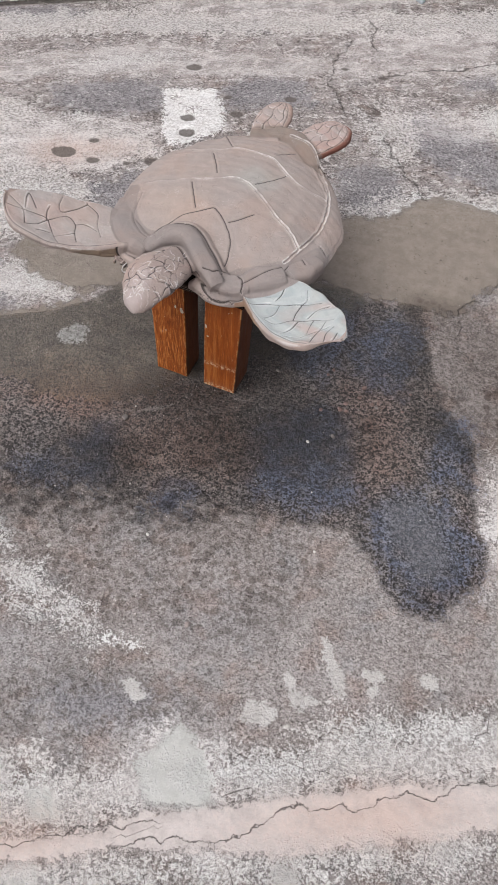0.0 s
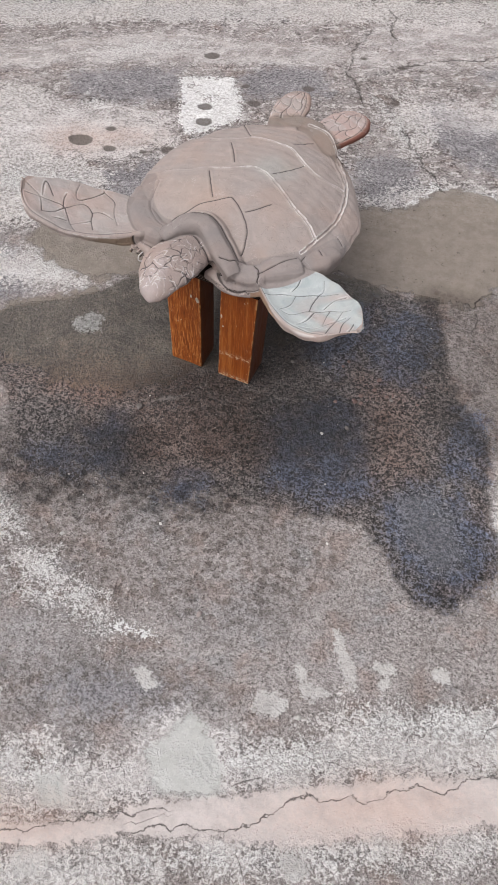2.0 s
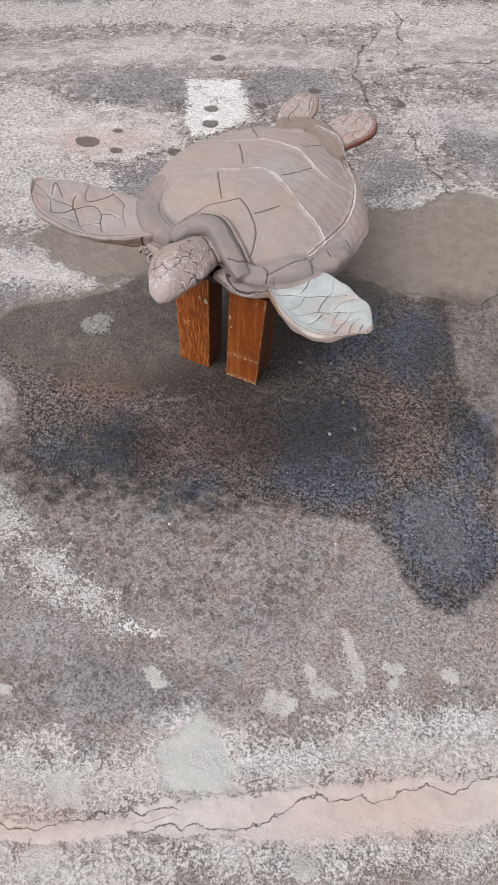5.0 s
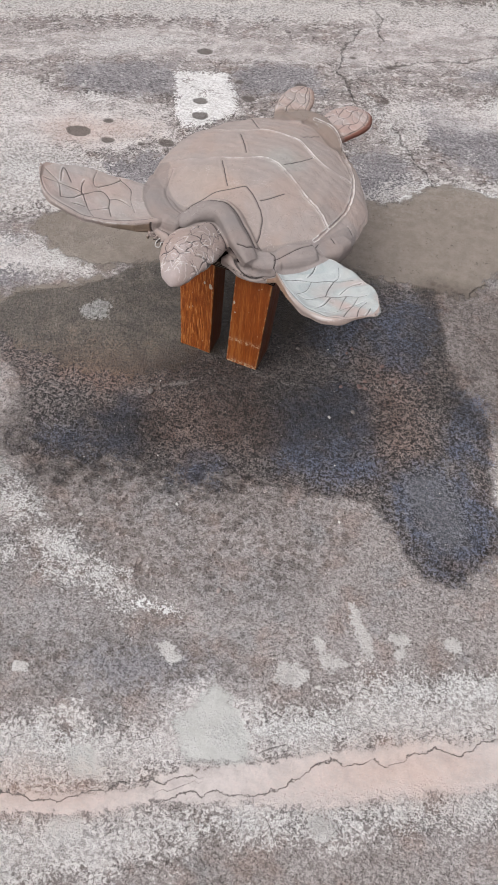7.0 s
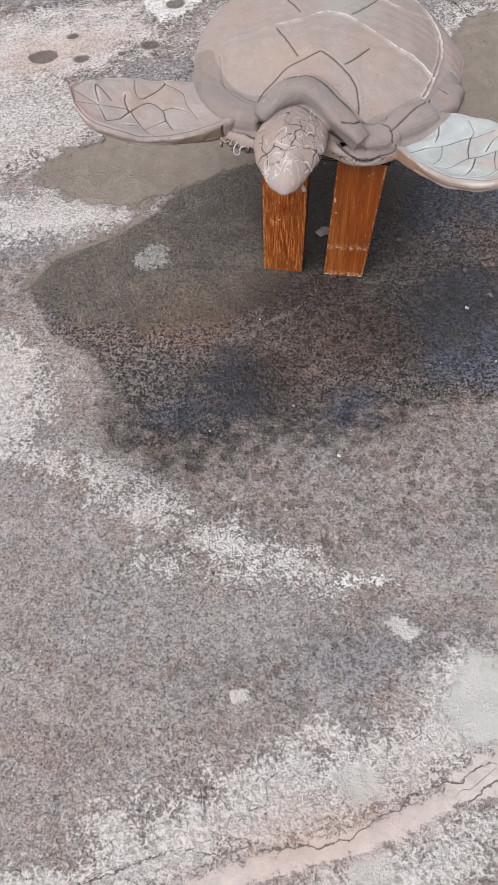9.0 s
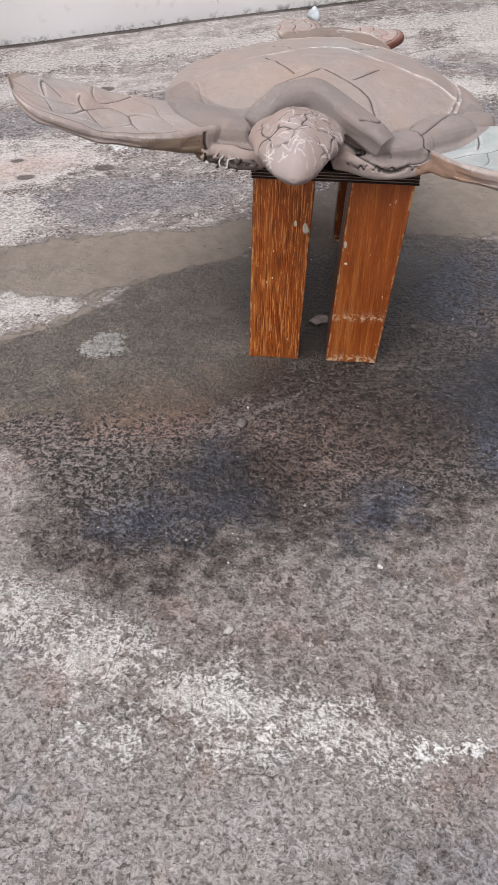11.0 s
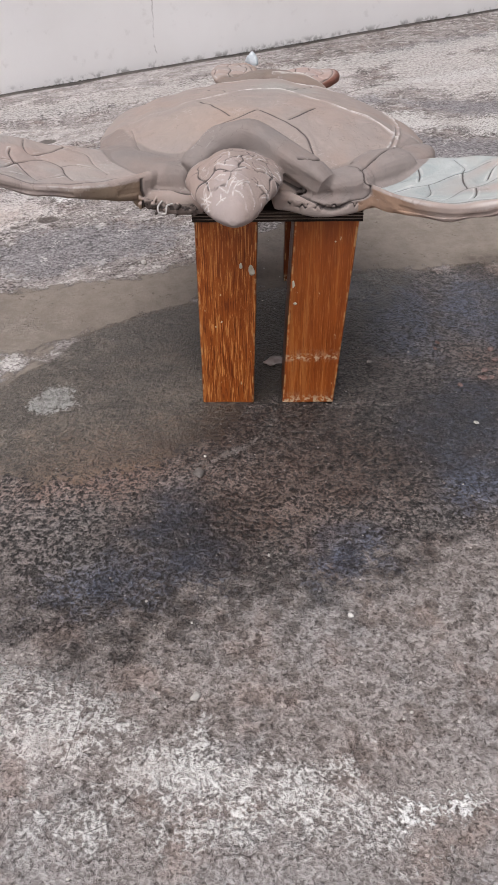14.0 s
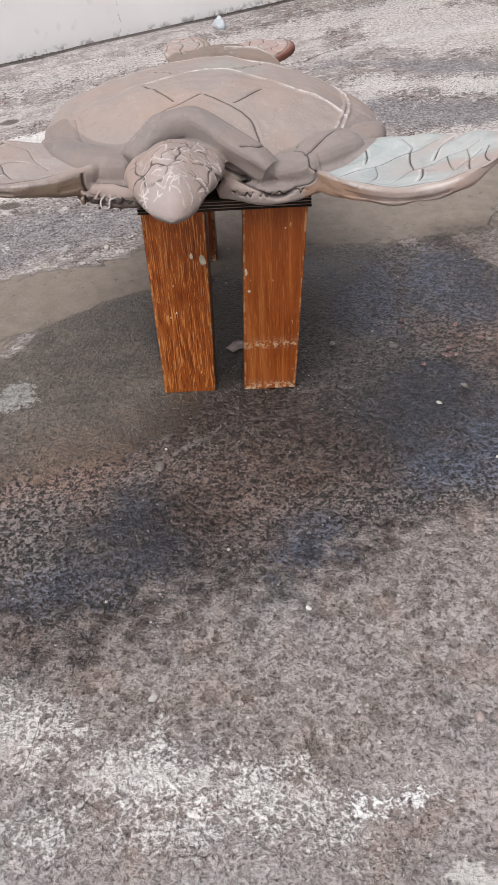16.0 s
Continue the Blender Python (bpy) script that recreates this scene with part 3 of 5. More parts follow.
    f["crust"] = top(poly((-0.25, -0.455), (-0.20, -0.475), (-0.15, -0.51), (-0.18, -0.525), (-0.22, -0.505), (-0.25, -0.49)), oval(-0.30, -0.455, 0.05, 0.02, -15),
                     poly((-0.12, -0.535), (-0.08, -0.52), (-0.06, -0.545), (-0.03, -0.57), (-0.055, -0.59), (-0.10, -0.575)),
                     oval(0.0, -0.567, 0.028, 0.011, 15), oval(0.05, -0.59, 0.026, 0.010, -35), oval(-0.03, -0.597, 0.05, 0.010, 5) - 0.003, oval(-0.18, -0.60, 0.03, 0.014, 10) - 0.004,
                     oval(0.13, -0.87, 0.05, 0.025), oval(-0.50, 0.12, 0.05, 0.022), oval(-0.545, 0.20, 0.035, 0.014, 10), oval(-0.47, 0.205, 0.05, 0.012, 8),
                     poly((0.30, 1.26), (0.36, 1.27), (0.42, 1.20), (0.43, 1.16), (0.36, 1.16), (0.29, 1.22)) + 0.006, poly((0.50, 1.19), (0.55, 1.22), (0.66, 1.18), (0.63, 1.11), (0.52, 1.12)) + 0.006, oval(0.44, -0.68, 0.10, 0.016, 26), oval(0.68, -0.50, 0.10, 0.02, 26), oval(0.62, -0.745, 0.16, 0.014, 27),
                     oval(-0.76, 1.03, 0.15, 0.025, 34), oval(0.52, 1.6, 0.25, 0.03, 24), oval(-0.72, 0.36, 0.12, 0.05, 20) - 0.01, oval(0.06, 1.00, 0.016, 0.10, 42),
                     oval(-0.74, 0.72, 0.03, 0.02))
    f["white"] = top(band(0.006, (0.10, -0.587), (0.165, -0.578)),
                     poly((-0.59, 0.95), (-0.45, 1.01), (-0.37, 0.91), (-0.34, 0.84), (-0.40, 0.75), (-0.45, 0.72), (-0.50, 0.76), (-0.53, 0.84)),
                     band(0.010, (0.20, 0.70), (0.23, 0.75), (0.24, 0.80), (0.28, 0.795), (0.33, 0.815), (0.39, 0.82), (0.47, 0.83)))
    f["patch"] = top(poly((0.447, -0.423), (0.477, -0.438), (0.484, -0.457), (0.517, -0.480), (0.523, -0.514), (0.507, -0.519), (0.481, -0.480), (0.463, -0.450)),
                     poly((0.408, -0.510), (0.425, -0.513), (0.445, -0.535), (0.489, -0.541), (0.471, -0.560), (0.442, -0.564)),
                     oval(0.556, -0.458, 0.017, 0.012, 10), oval(0.567, -0.484, 0.014, 0.011, 30), oval(0.65, -0.426, 0.018, 0.013, 15), poly((0.166, -0.647), (0.181, -0.635), (0.217, -0.650), (0.206, -0.666), (0.186, -0.664)),
                     oval(0.155, -0.875, 0.03, 0.022, 25), oval(0.17, -0.968, 0.03, 0.025, 25), oval(0.54, -0.805, 0.025, 0.018), oval(0.40, -0.60, 0.03, 0.02, 20), oval(-0.03, -0.78, 0.014, 0.010))
    f["pale"] = top(poly((-0.6, -1.25), (0.05, -0.965), (0.17, -0.91), (0.24, -0.87), (0.30, -0.81), (0.39, -0.765), (0.47, -0.715), (0.55, -0.665), (0.67, -0.60), (1.2, -0.34),
                         (1.2, -0.43), (0.78, -0.63), (0.70, -0.68), (0.59, -0.74), (0.51, -0.79), (0.42, -0.82), (0.34, -0.86), (0.28, -0.88), (0.23, -0.92), (0.15, -0.96), (0.07, -0.99), (-0.6, -1.30)))
    f["bloom"] = top(poly((-1.3, 0.74), (-0.94, 1.02), (-0.68, 1.19), (-0.51, 1.22), (-0.19, 1.32), (0.27, 1.52), (0.9, 1.80), (0.9, 1.66), (0.28, 1.43), (-0.17, 1.22), (-0.45, 1.07), (-0.71, 0.96), (-1.3, 0.62)),
                     oval(-0.56, 0.09, 0.16, 0.05, 15), oval(-0.68, 0.62, 0.24, 0.12, 25), oval(0.26, 1.15, 0.16, 0.08, 25), oval(0.30, -0.74, 0.12, 0.07, 25), oval(0.72, 0.0, 0.07, 0.2, 0), oval(-0.45, 1.6, 0.5, 0.12, 31),
                     poly((-0.97, 0.88), (-0.86, 1.05), (-0.69, 1.19), (-0.60, 1.11), (-0.76, 0.95), (-0.93, 0.85)), poly((-0.19, 1.46), (0.22, 1.68), (0.29, 1.47), (0.00, 1.34), (-0.17, 1.34)))
    f["tan"] = top(poly((0.05, 0.62), (0.20, 0.69), (0.24, 0.78), (0.30, 0.82), (0.43, 0.82), (0.62, 0.86), (0.70, 0.70), (0.53, 0.60), (0.47, 0.48), (0.46, 0.43), (0.38, 0.41), (0.25, 0.40), (0.13, 0.40), (-0.06, 0.33), (-0.10, 0.5)),
                   poly((-0.61, 0.18), (-0.58, 0.26), (-0.48, 0.32), (-0.25, 0.37), (0.0, 0.52), (0.05, 0.35), (-0.14, 0.29), (-0.32, 0.165), (-0.39, 0.12), (-0.51, 0.13)),
                   poly((-0.56, -0.10), (-0.50, 0.0), (-0.42, 0.05), (-0.34, 0.12), (-0.30, 0.20), (-0.10, 0.32), (0.19, 0.42), (0.26, 0.38), (0.10, 0.14), (0.01, 0.04), (-0.045, -0.01), (-0.075, -0.06), (-0.115, -0.105), (-0.155, -0.132), (-0.30, -0.17), (-0.45, -0.16)))
    f["foot"] = band(0.028, *(tuple((WALL @ Vector((x, 0, 0)))[:2]) for x in (-6.0, 7.0)))
    f["slate"] = top(poly((-0.89, 0.82), (-0.74, 0.92), (-0.61, 0.98), (-0.54, 0.86), (-0.66, 0.77), (-0.82, 0.73)), poly((-0.43, 1.01), (-0.38, 1.12), (-0.23, 1.16), (-0.15, 1.06), (-0.20, 1.02), (-0.30, 0.98), (-0.37, 0.93)),
                     poly((0.07, 1.12), (0.15, 1.18), (0.37, 1.12), (0.44, 0.93), (0.30, 0.91), (0.15, 0.98)) - 0.012, poly((0.01, 0.81), (0.09, 0.88), (0.17, 0.86), (0.21, 0.78), (0.20, 0.70), (0.11, 0.64), (0.05, 0.72)),
                     poly((-1.28, 1.12), (-1.08, 1.23), (-0.95, 1.21), (-1.04, 1.12), (-1.21, 1.02)), poly((-0.94, 1.24), (-0.47, 1.46), (-0.41, 1.35), (-0.70, 1.21), (-0.87, 1.15)) - 0.025,
                     poly((0.19, 1.37), (0.29, 1.44), (0.33, 1.37), (0.23, 1.33)), poly((-0.58, 0.48), (-0.52, 0.53), (-0.46, 0.49), (-0.49, 0.43), (-0.55, 0.43)),
                     oval(0.15, -0.70, 0.14, 0.05, 22) - 0.02, oval(-0.60, 0.05, 0.10, 0.08), oval(0.55, 1.95, 0.5, 0.06, 31), poly((0.31, 1.39), (0.62, 1.38), (0.71, 1.29), (0.69, 1.20), (0.53, 1.24), (0.36, 1.30)) - 0.02, poly((0.34, 1.09), (0.55, 1.08), (0.65, 1.04), (0.61, 0.89), (0.38, 0.89), (0.32, 0.95)) - 0.012, poly((0.74, 1.81), (0.95, 1.85), (0.90, 1.64), (0.72, 1.66)), oval(-0.62, 0.42, 0.10, 0.06, 24) - 0.02, poly((-0.50, 0.56), (-0.33, 0.60), (-0.17, 0.58), (-0.21, 0.49), (-0.33, 0.42), (-0.43, 0.37), (-0.52, 0.42)))
    f["plaster"] = top(poly((0.250, -0.756), (0.272, -0.711), (0.284, -0.663), (0.320, -0.673), (0.369, -0.714), (0.397, -0.758), (0.344, -0.788), (0.295, -0.800)), poly((0.11, -0.86), (0.15, -0.84), (0.18, -0.88), (0.14, -0.90)))
    f["scar"] = poly((-0.355, -0.015), (-0.34, 0.03), (-0.30, 0.03), (-0.29, -0.01), (-0.33, -0.03))
    f["cool"] = top(poly((-0.35, -0.56), (-0.10, -0.63), (0.20, -0.61), (0.35, -0.63), (0.30, -0.72), (0.05, -0.79), (-0.30, -0.76)), oval(0.0, -0.38, 0.12, 0.05, 10), oval(0.28, -0.47, 0.10, 0.06, 20), oval(-0.45, -0.45, 0.10, 0.08))
    f["far"] = Y - 0.5 * X - 0.50
    f["rust"] = top(oval(-0.70, 0.57, 0.08, 0.05, 20), oval(0.10, -0.94, 0.1, 0.03, 25), oval(0.62, -0.68, 0.12, 0.03, 28), oval(-0.62, 0.62, 0.16, 0.06, 25) - 0.03, oval(0.95, 1.6, 0.2, 0.06, 20), oval(-0.178, -0.160, 0.035, 0.014, 15) - 0.004, oval(0.65, -0.662, 0.016, 0.010) + 0.03, oval(0.70, -0.63, 0.008, 0.006) + 0.02)
    f["pit"] = top(*(oval(x, y, r, r * 0.72, 15) for x, y, r in (
        (-0.46, 0.85, 0.022), (-0.43, 0.785, 0.024), (-0.56, 1.09, 0.024), (-0.70, 0.57, 0.034), (-0.65, 0.65, 0.015), (-0.61, 0.57, 0.018), (-0.46, 0.635, 0.022), (-0.34, 0.925, 0.02),
        (-0.23, 1.06, 0.018), (-0.40, 0.99, 0.014), (-0.52, 0.60, 0.012), (0.02, 1.11, 0.014), (-0.02, 1.29, 0.014), (-0.14, 1.28, 0.012))))
    f["lime"] = np.where(f["far"] > 0, np.maximum(f["lime"], -0.045), np.maximum(f["lime"], -0.075))
    f["mottle"] = np.where(f["far"] > 0, f["mottle"] - 0.02, np.maximum(f["mottle"], -0.03))
    # signed and plain distance to the nearest crack
    side, near = np.full(X.shape, 1.0), np.full(X.shape, 1.0)
    for line in CRACKS:
        for (ax, ay), (bx, by) in zip(line, line[1:]):
            ex, ey = bx - ax, by - ay
            k = np.clip(((X - ax) * ex + (Y - ay) * ey) / (ex * ex + ey * ey), 0, 1)
            d = np.hypot(X - ax - k * ex, Y - ay - k * ey)
            s = np.sign(ex * (Y - ay) - ey * (X - ax))
            closer = d < near
            side, near = np.where(closer, s * d, side), np.where(closer, d, near)
    ease = lambda v, w: 1 / (1 + np.exp(-np.clip(v / w, -30, 30)))
    r = np.random.default_rng(4)
    swell = sum(a * np.sin(X * kx + Y * ky + p) for a, kx, ky, p in zip((0.0012, 0.001, 0.0008, 0.0006, 0.0005), r.normal(0, 14, 5), r.normal(0, 14, 5), r.uniform(0, 6, 5)))
    Z = swell * np.exp(-(np.hypot(X, Y - 0.5) / 2.0) ** 4) + 0.004 * (ease(f["pale"], 0.006) - 0) + 0.0025 * ease(f["tan"], 0.006) + 0.0015 * ease(f["white"], 0.006)
    Z -= 0.006 * ease(f["pit"], 0.004) + 0.003 * np.exp(-(near / 0.008) ** 2)
    stand = np.exp(-(np.hypot((X + 0.01) / 0.16, (Y - 0.2) / 0.28)) ** 6)
    Z = Z * (1 - stand)
    i = np.arange(nx * ny).reshape(ny, nx)
    quads = np.stack([i[:-1, :-1], i[:-1, 1:], i[1:, 1:], i[1:, :-1]], -1).reshape(-1, 4)
    me = bpy.data.meshes.new("ground")
    me.vertices.add(nx * ny)
    me.vertices.foreach_set("co", np.stack([X, Y, Z], -1).astype(np.float32).ravel())
    me.loops.add(quads.size)
    me.loops.foreach_set("vertex_index", quads.ravel().astype(np.int32))
    me.polygons.add(len(quads))
    me.polygons.foreach_set("loop_start", np.arange(0, quads.size, 4, dtype=np.int32))
    me.update(calc_edges=True)
    me.polygons.foreach_set("use_smooth", [True] * len(me.polygons))
    for name, v in f.items():
        store(me, name, np.clip(v, -0.3, 0.3))
    store(me, "crack_side", side)
    store(me, "crack_near", near)
    me.materials.append(CONCRETE)
    return tagged(new("ground", me), "weathered grey concrete yard with cracks, lime bloom and a dark wet stain", "ground", kind="structure")


ground = build_ground()

# ---- the white wall behind ----


def build_wall():
    bm = bmesh.new()
    rnd = random.Random(3)
    xs = np.arange(-5.0, 6.01, 0.04)
    levels = (-0.05, 0.004, 0.03, 0.3, 1.0, 2.2)
    rows = []
    for k, z in enumerate(levels):
        row = []
        for x in xs:
            dz = rnd.uniform(-0.002, 0.002) if k == 1 else 0
            row.append(bm.verts.new((x, rnd.uniform(-0.0012, 0.0012), z + dz)))
        rows.append(row)
    rows.append([bm.verts.new((x, 0.15, 2.2)) for x in xs])
    rows.append([bm.verts.new((x, 0.15, -0.05)) for x in xs])
    rows.append(rows[0])
    for a, b in zip(rows, rows[1:]):
        for k in range(len(xs) - 1):
            bm.faces.new((a[k], a[k + 1], b[k + 1], b[k]))
    bm.faces.new([r[0] for r in rows[:-1]])
    bm.faces.new([r[-1] for r in reversed(rows[:-1])])
    bmesh.ops.recalc_face_normals(bm, faces=bm.faces)
    ob = part("wall_north", bm, PAINT, smooth=True)
    ob.matrix_world = WALL
    return tagged(ob, "white painted plaster wall with a dark dirty foot", "wall", kind="structure")


wall_north = build_wall()


# ---- the stool ----
def box_bm(x0, x1, y0, y1, z0, z1, cells, bevel, lean=(0.0, 0.0), seed=0):
    """A bevelled, finely cut block whose two sides are shifted along x at the top."""
    bm = bmesh.new()
    bmesh.ops.create_cube(bm, size=1.0)
    for v in bm.verts:
        v.co = Vector(((x0 + x1) / 2 + v.co.x * (x1 - x0), (y0 + y1) / 2 + v.co.y * (y1 - y0), (z0 + z1) / 2 + v.co.z * (z1 - z0)))
    bmesh.ops.bevel(bm, geom=bm.edges[:], offset=bevel, segments=2, affect="EDGES", profile=0.5)
    for axis, n in enumerate(cells):
        lo, hi = ((x0, x1), (y0, y1), (z0, z1))[axis]
        for k in range(1, n):
            at = [0, 0, 0]
            at[axis] = lo + (hi - lo) * k / n
            no = [0, 0, 0]
            no[axis] = 1
            bmesh.ops.bisect_plane(bm, geom=bm.verts[:] + bm.edges[:] + bm.faces[:], plane_co=at, plane_no=no)
    for v in bm.verts:
        n = noise.noise_vector(v.co * 30 + Vector((seed, 0, 0)))
        v.co += n * 0.0006
        u = (v.co.x - x0) / (x1 - x0)
        v.co.x += (lean[0] * (1 - u) + lean[1] * u) * (v.co.z - z0) / (z1 - z0)
    return bm


def leg(stool, x0, x1, y0, y1, lean, scuffs, seed, rays=0.2, seat_shade=0.0):
    bm = box_bm(x0, x1, y0, y1, 0.0, 0.274, (14, 8, 36), 0.0022, lean, seed)
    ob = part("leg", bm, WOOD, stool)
    co = np.empty(len(ob.data.vertices) * 3, np.float32)
    ob.data.vertices.foreach_get("co", co)
    x, y, z = co.reshape(-1, 3).T
    lo, hi = x0 + lean[0] * z / 0.274, x1 + lean[1] * z / 0.274
    dx, dy = np.minimum(x - lo, hi - x), np.minimum(y - y0, y1 - y)
    store(ob.data, "edge", (np.maximum(dx, dy) < 0.0032).astype(float))
    store(ob.data, "rays", 0 * z + rays)
    store(ob.data, "seat_shade", 0 * z + seat_shade)
    store(ob.data, "flank_shade", (dx < 0.0008).astype(float))
    store(ob.data, "scuff", sum((np.exp(-((z - h) / w) ** 2) for h, w in scuffs), 0 * z))
    return ob


def dab(on, x, z, rx, rz, seed):
    """A dried splash on the front face of a leg."""
    bm = bmesh.new()
    bmesh.ops.create_icosphere(bm, subdivisions=2, radius=1.0)
    for v in bm.verts:
        v.co *= 1 + 0.45 * noise.noise(v.co * 1.1 + Vector((seed * 5.3, 0, 0)))
        v.co = Vector((x + v.co.x * rx, -0.0002 + v.co.y * 0.0009, z + v.co.z * rz))
    part("plaster_splash", bm, PLASTER, on, "dried pale plaster splash", True)


def build_stool():
    stool = tagged(new("stool"), "wooden stool with orange varnished plank legs and dark layered seat", "stool")
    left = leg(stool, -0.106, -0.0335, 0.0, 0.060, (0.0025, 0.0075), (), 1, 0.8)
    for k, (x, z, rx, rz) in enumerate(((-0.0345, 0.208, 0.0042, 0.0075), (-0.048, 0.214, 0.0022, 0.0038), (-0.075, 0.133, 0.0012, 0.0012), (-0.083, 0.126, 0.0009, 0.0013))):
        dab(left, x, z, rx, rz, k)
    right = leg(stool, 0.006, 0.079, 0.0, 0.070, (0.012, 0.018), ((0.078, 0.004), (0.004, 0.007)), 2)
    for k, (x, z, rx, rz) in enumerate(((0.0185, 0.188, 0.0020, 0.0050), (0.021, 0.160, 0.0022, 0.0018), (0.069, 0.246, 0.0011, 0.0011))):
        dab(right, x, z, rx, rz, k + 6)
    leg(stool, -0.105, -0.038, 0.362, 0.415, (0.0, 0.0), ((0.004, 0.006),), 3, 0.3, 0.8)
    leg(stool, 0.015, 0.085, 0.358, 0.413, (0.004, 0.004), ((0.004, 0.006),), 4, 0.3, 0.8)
    z = 0.274
    for k in range(7):
        dark = k % 2 == 0
        h, out = (0.0027, 0.0010) if dark else (0.00124, 0.0004)
        bm = box_bm(-0.104 - out, 0.099 + out, -0.004 - out, 0.418 + out, z, z + h, (6, 8, 1), 0.0005 if dark else 0.0002, (0.0, 0.0), 10 + k)
        part("plywood_sheet", bm, BOARD if dark else CORE, stool, "black stained plywood layer" if dark else "thin brown plywood layer")
        z += h
    return stool


stool = build_stool()


# ---- the clay turtle ----
def bezier(pts, n):
    """A smooth line through the points."""
    p = np.array([2 * np.array(pts[0]) - np.array(pts[1]), *pts, 2 * np.array(pts[-1]) - np.array(pts[-2])], float)
    out = []
    for s in np.linspace(0, len(pts) - 1 - 1e-9, n):
        k, u = int(s), s - int(s)
        a, b, c, d = p[k:k + 4]
        out.append(0.5 * (2 * b + (c - a) * u + (2 * a - 5 * b + 4 * c - d) * u * u + (3 * b - a - 3 * c + d) * u ** 3))
    return np.array(out)


def loft(forms, rings):
    """Adds a closed skin through rings of equal size to the list of forms."""
    rings = np.array(rings)
    n, m = rings.shape[:2]
    verts = [*rings.reshape(-1, 3), rings[0].mean(0), rings[-1].mean(0)]
    faces = [(i * m + j, i * m + (j + 1) % m, (i + 1) * m + (j + 1) % m, (i + 1) * m + j) for i in range(n - 1) for j in range(m)]
    faces += [(n * m, (j + 1) % m, j) for j in range(m)] + [(n * m + 1, (n - 1) * m + j, (n - 1) * m + (j + 1) % m) for j in range(m)]
    forms.append((verts, faces))


def tube(forms, pts, radii, n=30, m=20, flat=1.0, square=1.0):
    line = bezier(pts, n)
    rad = np.interp(np.linspace(0, 1, n), np.linspace(0, 1, len(radii)), radii)
    s = np.linspace(0, 1, n)
    rad = rad * np.sqrt(np.clip(1 - np.clip((0.06 - s) / 0.06, 0, 1) ** 2, 0.02, 1)) * np.sqrt(np.clip(1 - np.clip((s - 0.94) / 0.06, 0, 1) ** 2, 0.02, 1))
    rings = []
    for k in range(n):
        d = line[min(k + 1, n - 1)] - line[max(k - 1, 0)]
        d /= np.linalg.norm(d)
        a = np.cross(d, (0, 0, 1.0))
        a /= np.linalg.norm(a)
        b = np.cross(a, d)
        w = np.linspace(0, 2 * np.pi, m, endpoint=False)[:, None]
        c, q = (np.sign(v) * np.abs(v) ** square for v in (np.cos(w), np.sin(w)))
        rings.append(line[k] + rad[k] * (c * a + q * b * flat))
    loft(forms, rings)


def flipper_frame(f, n):
    """Spine, the way to the front edge and both half widths of a flipper."""
    line = bezier(f["spine"], n)
    s = np.linspace(0, 1, n)
    d = np.gradient(line, axis=0)
    side = np.stack([-d[:, 1], d[:, 0], 0 * s], -1)
    side /= np.linalg.norm(side, axis=1)[:, None]
    if f["front"] < 0:
        side = -side
    side = side + np.outer(np.interp(s, (0, 0.5, 1), f["tilt"]), (0, 0, 1))
    grid = np.linspace(0, 1, len(f["wide_front"]))
    round_tip = np.sqrt(np.clip(1 - np.clip((s - f["tip"]) / (1 - f["tip"]), 0, 1) ** f["sharp"], 0.0004, 1))
    smooth = lambda w: np.convolve(np.pad(np.interp(s, grid, w), 3, mode="edge"), np.ones(7) / 7, "valid")
    return line, s, side, smooth(f["wide_front"]) * round_tip, smooth(f["wide_back"]) * round_tip


def flipper(forms, f, n=56, m=44):
    line, s, side, wf, wb = flipper_frame(f, n)
    rings = []
    for k in range(n):
        w = np.linspace(0, 2 * np.pi, m, endpoint=False)
        v = np.cos(w)
        off = np.where(v > 0, v * wf[k], v * wb[k])
        th = f["thick"] * (0.62 + 0.38 * (1 - s[k])) * (0.8 + f["lip"] * np.exp(-((v - 0.92) / 0.22) ** 2)) * min(1, 0.25 + 3 * (1 - s[k]))
        h = np.sign(np.sin(w)) * np.abs(np.sin(w)) ** 0.55 * th / 2
        dish = -f["dish"] * (1 - v ** 2)
        rings.append(line[k] + off[:, None] * side[k] + np.outer(h + dish, (0, 0, 1)))
    loft(forms, rings)


RIGHT = dict(spine=((0.085, 0.03, 0.312), (0.15, 0.005, 0.314), (0.22, -0.027, 0.326), (0.28, -0.052, 0.348), (0.318, -0.074, 0.370)), front=-1, tilt=(0, -0.12, -0.10),
             wide_front=(0.030, 0.045, 0.064, 0.070, 0.064, 0.050, 0.030), wide_back=(0.045, 0.058, 0.070, 0.066, 0.052, 0.034, 0.022), tip=0.74, sharp=1.35, thick=0.031, lip=0.9, dish=0.005)
LEFT = dict(spine=((-0.15, 0.04, 0.318), (-0.22, 0.015, 0.328), (-0.29, -0.008, 0.348), (-0.345, -0.016, 0.369), (-0.388, -0.012, 0.391)), front=1, tilt=(0, -0.06, -0.02),
            wide_front=(0.032, 0.052, 0.066, 0.070, 0.066, 0.054, 0.034), wide_back=(0.064, 0.070, 0.070, 0.064, 0.054, 0.040, 0.022), tip=0.72, sharp=1.35, thick=0.029, lip=0.7, dish=0.006)
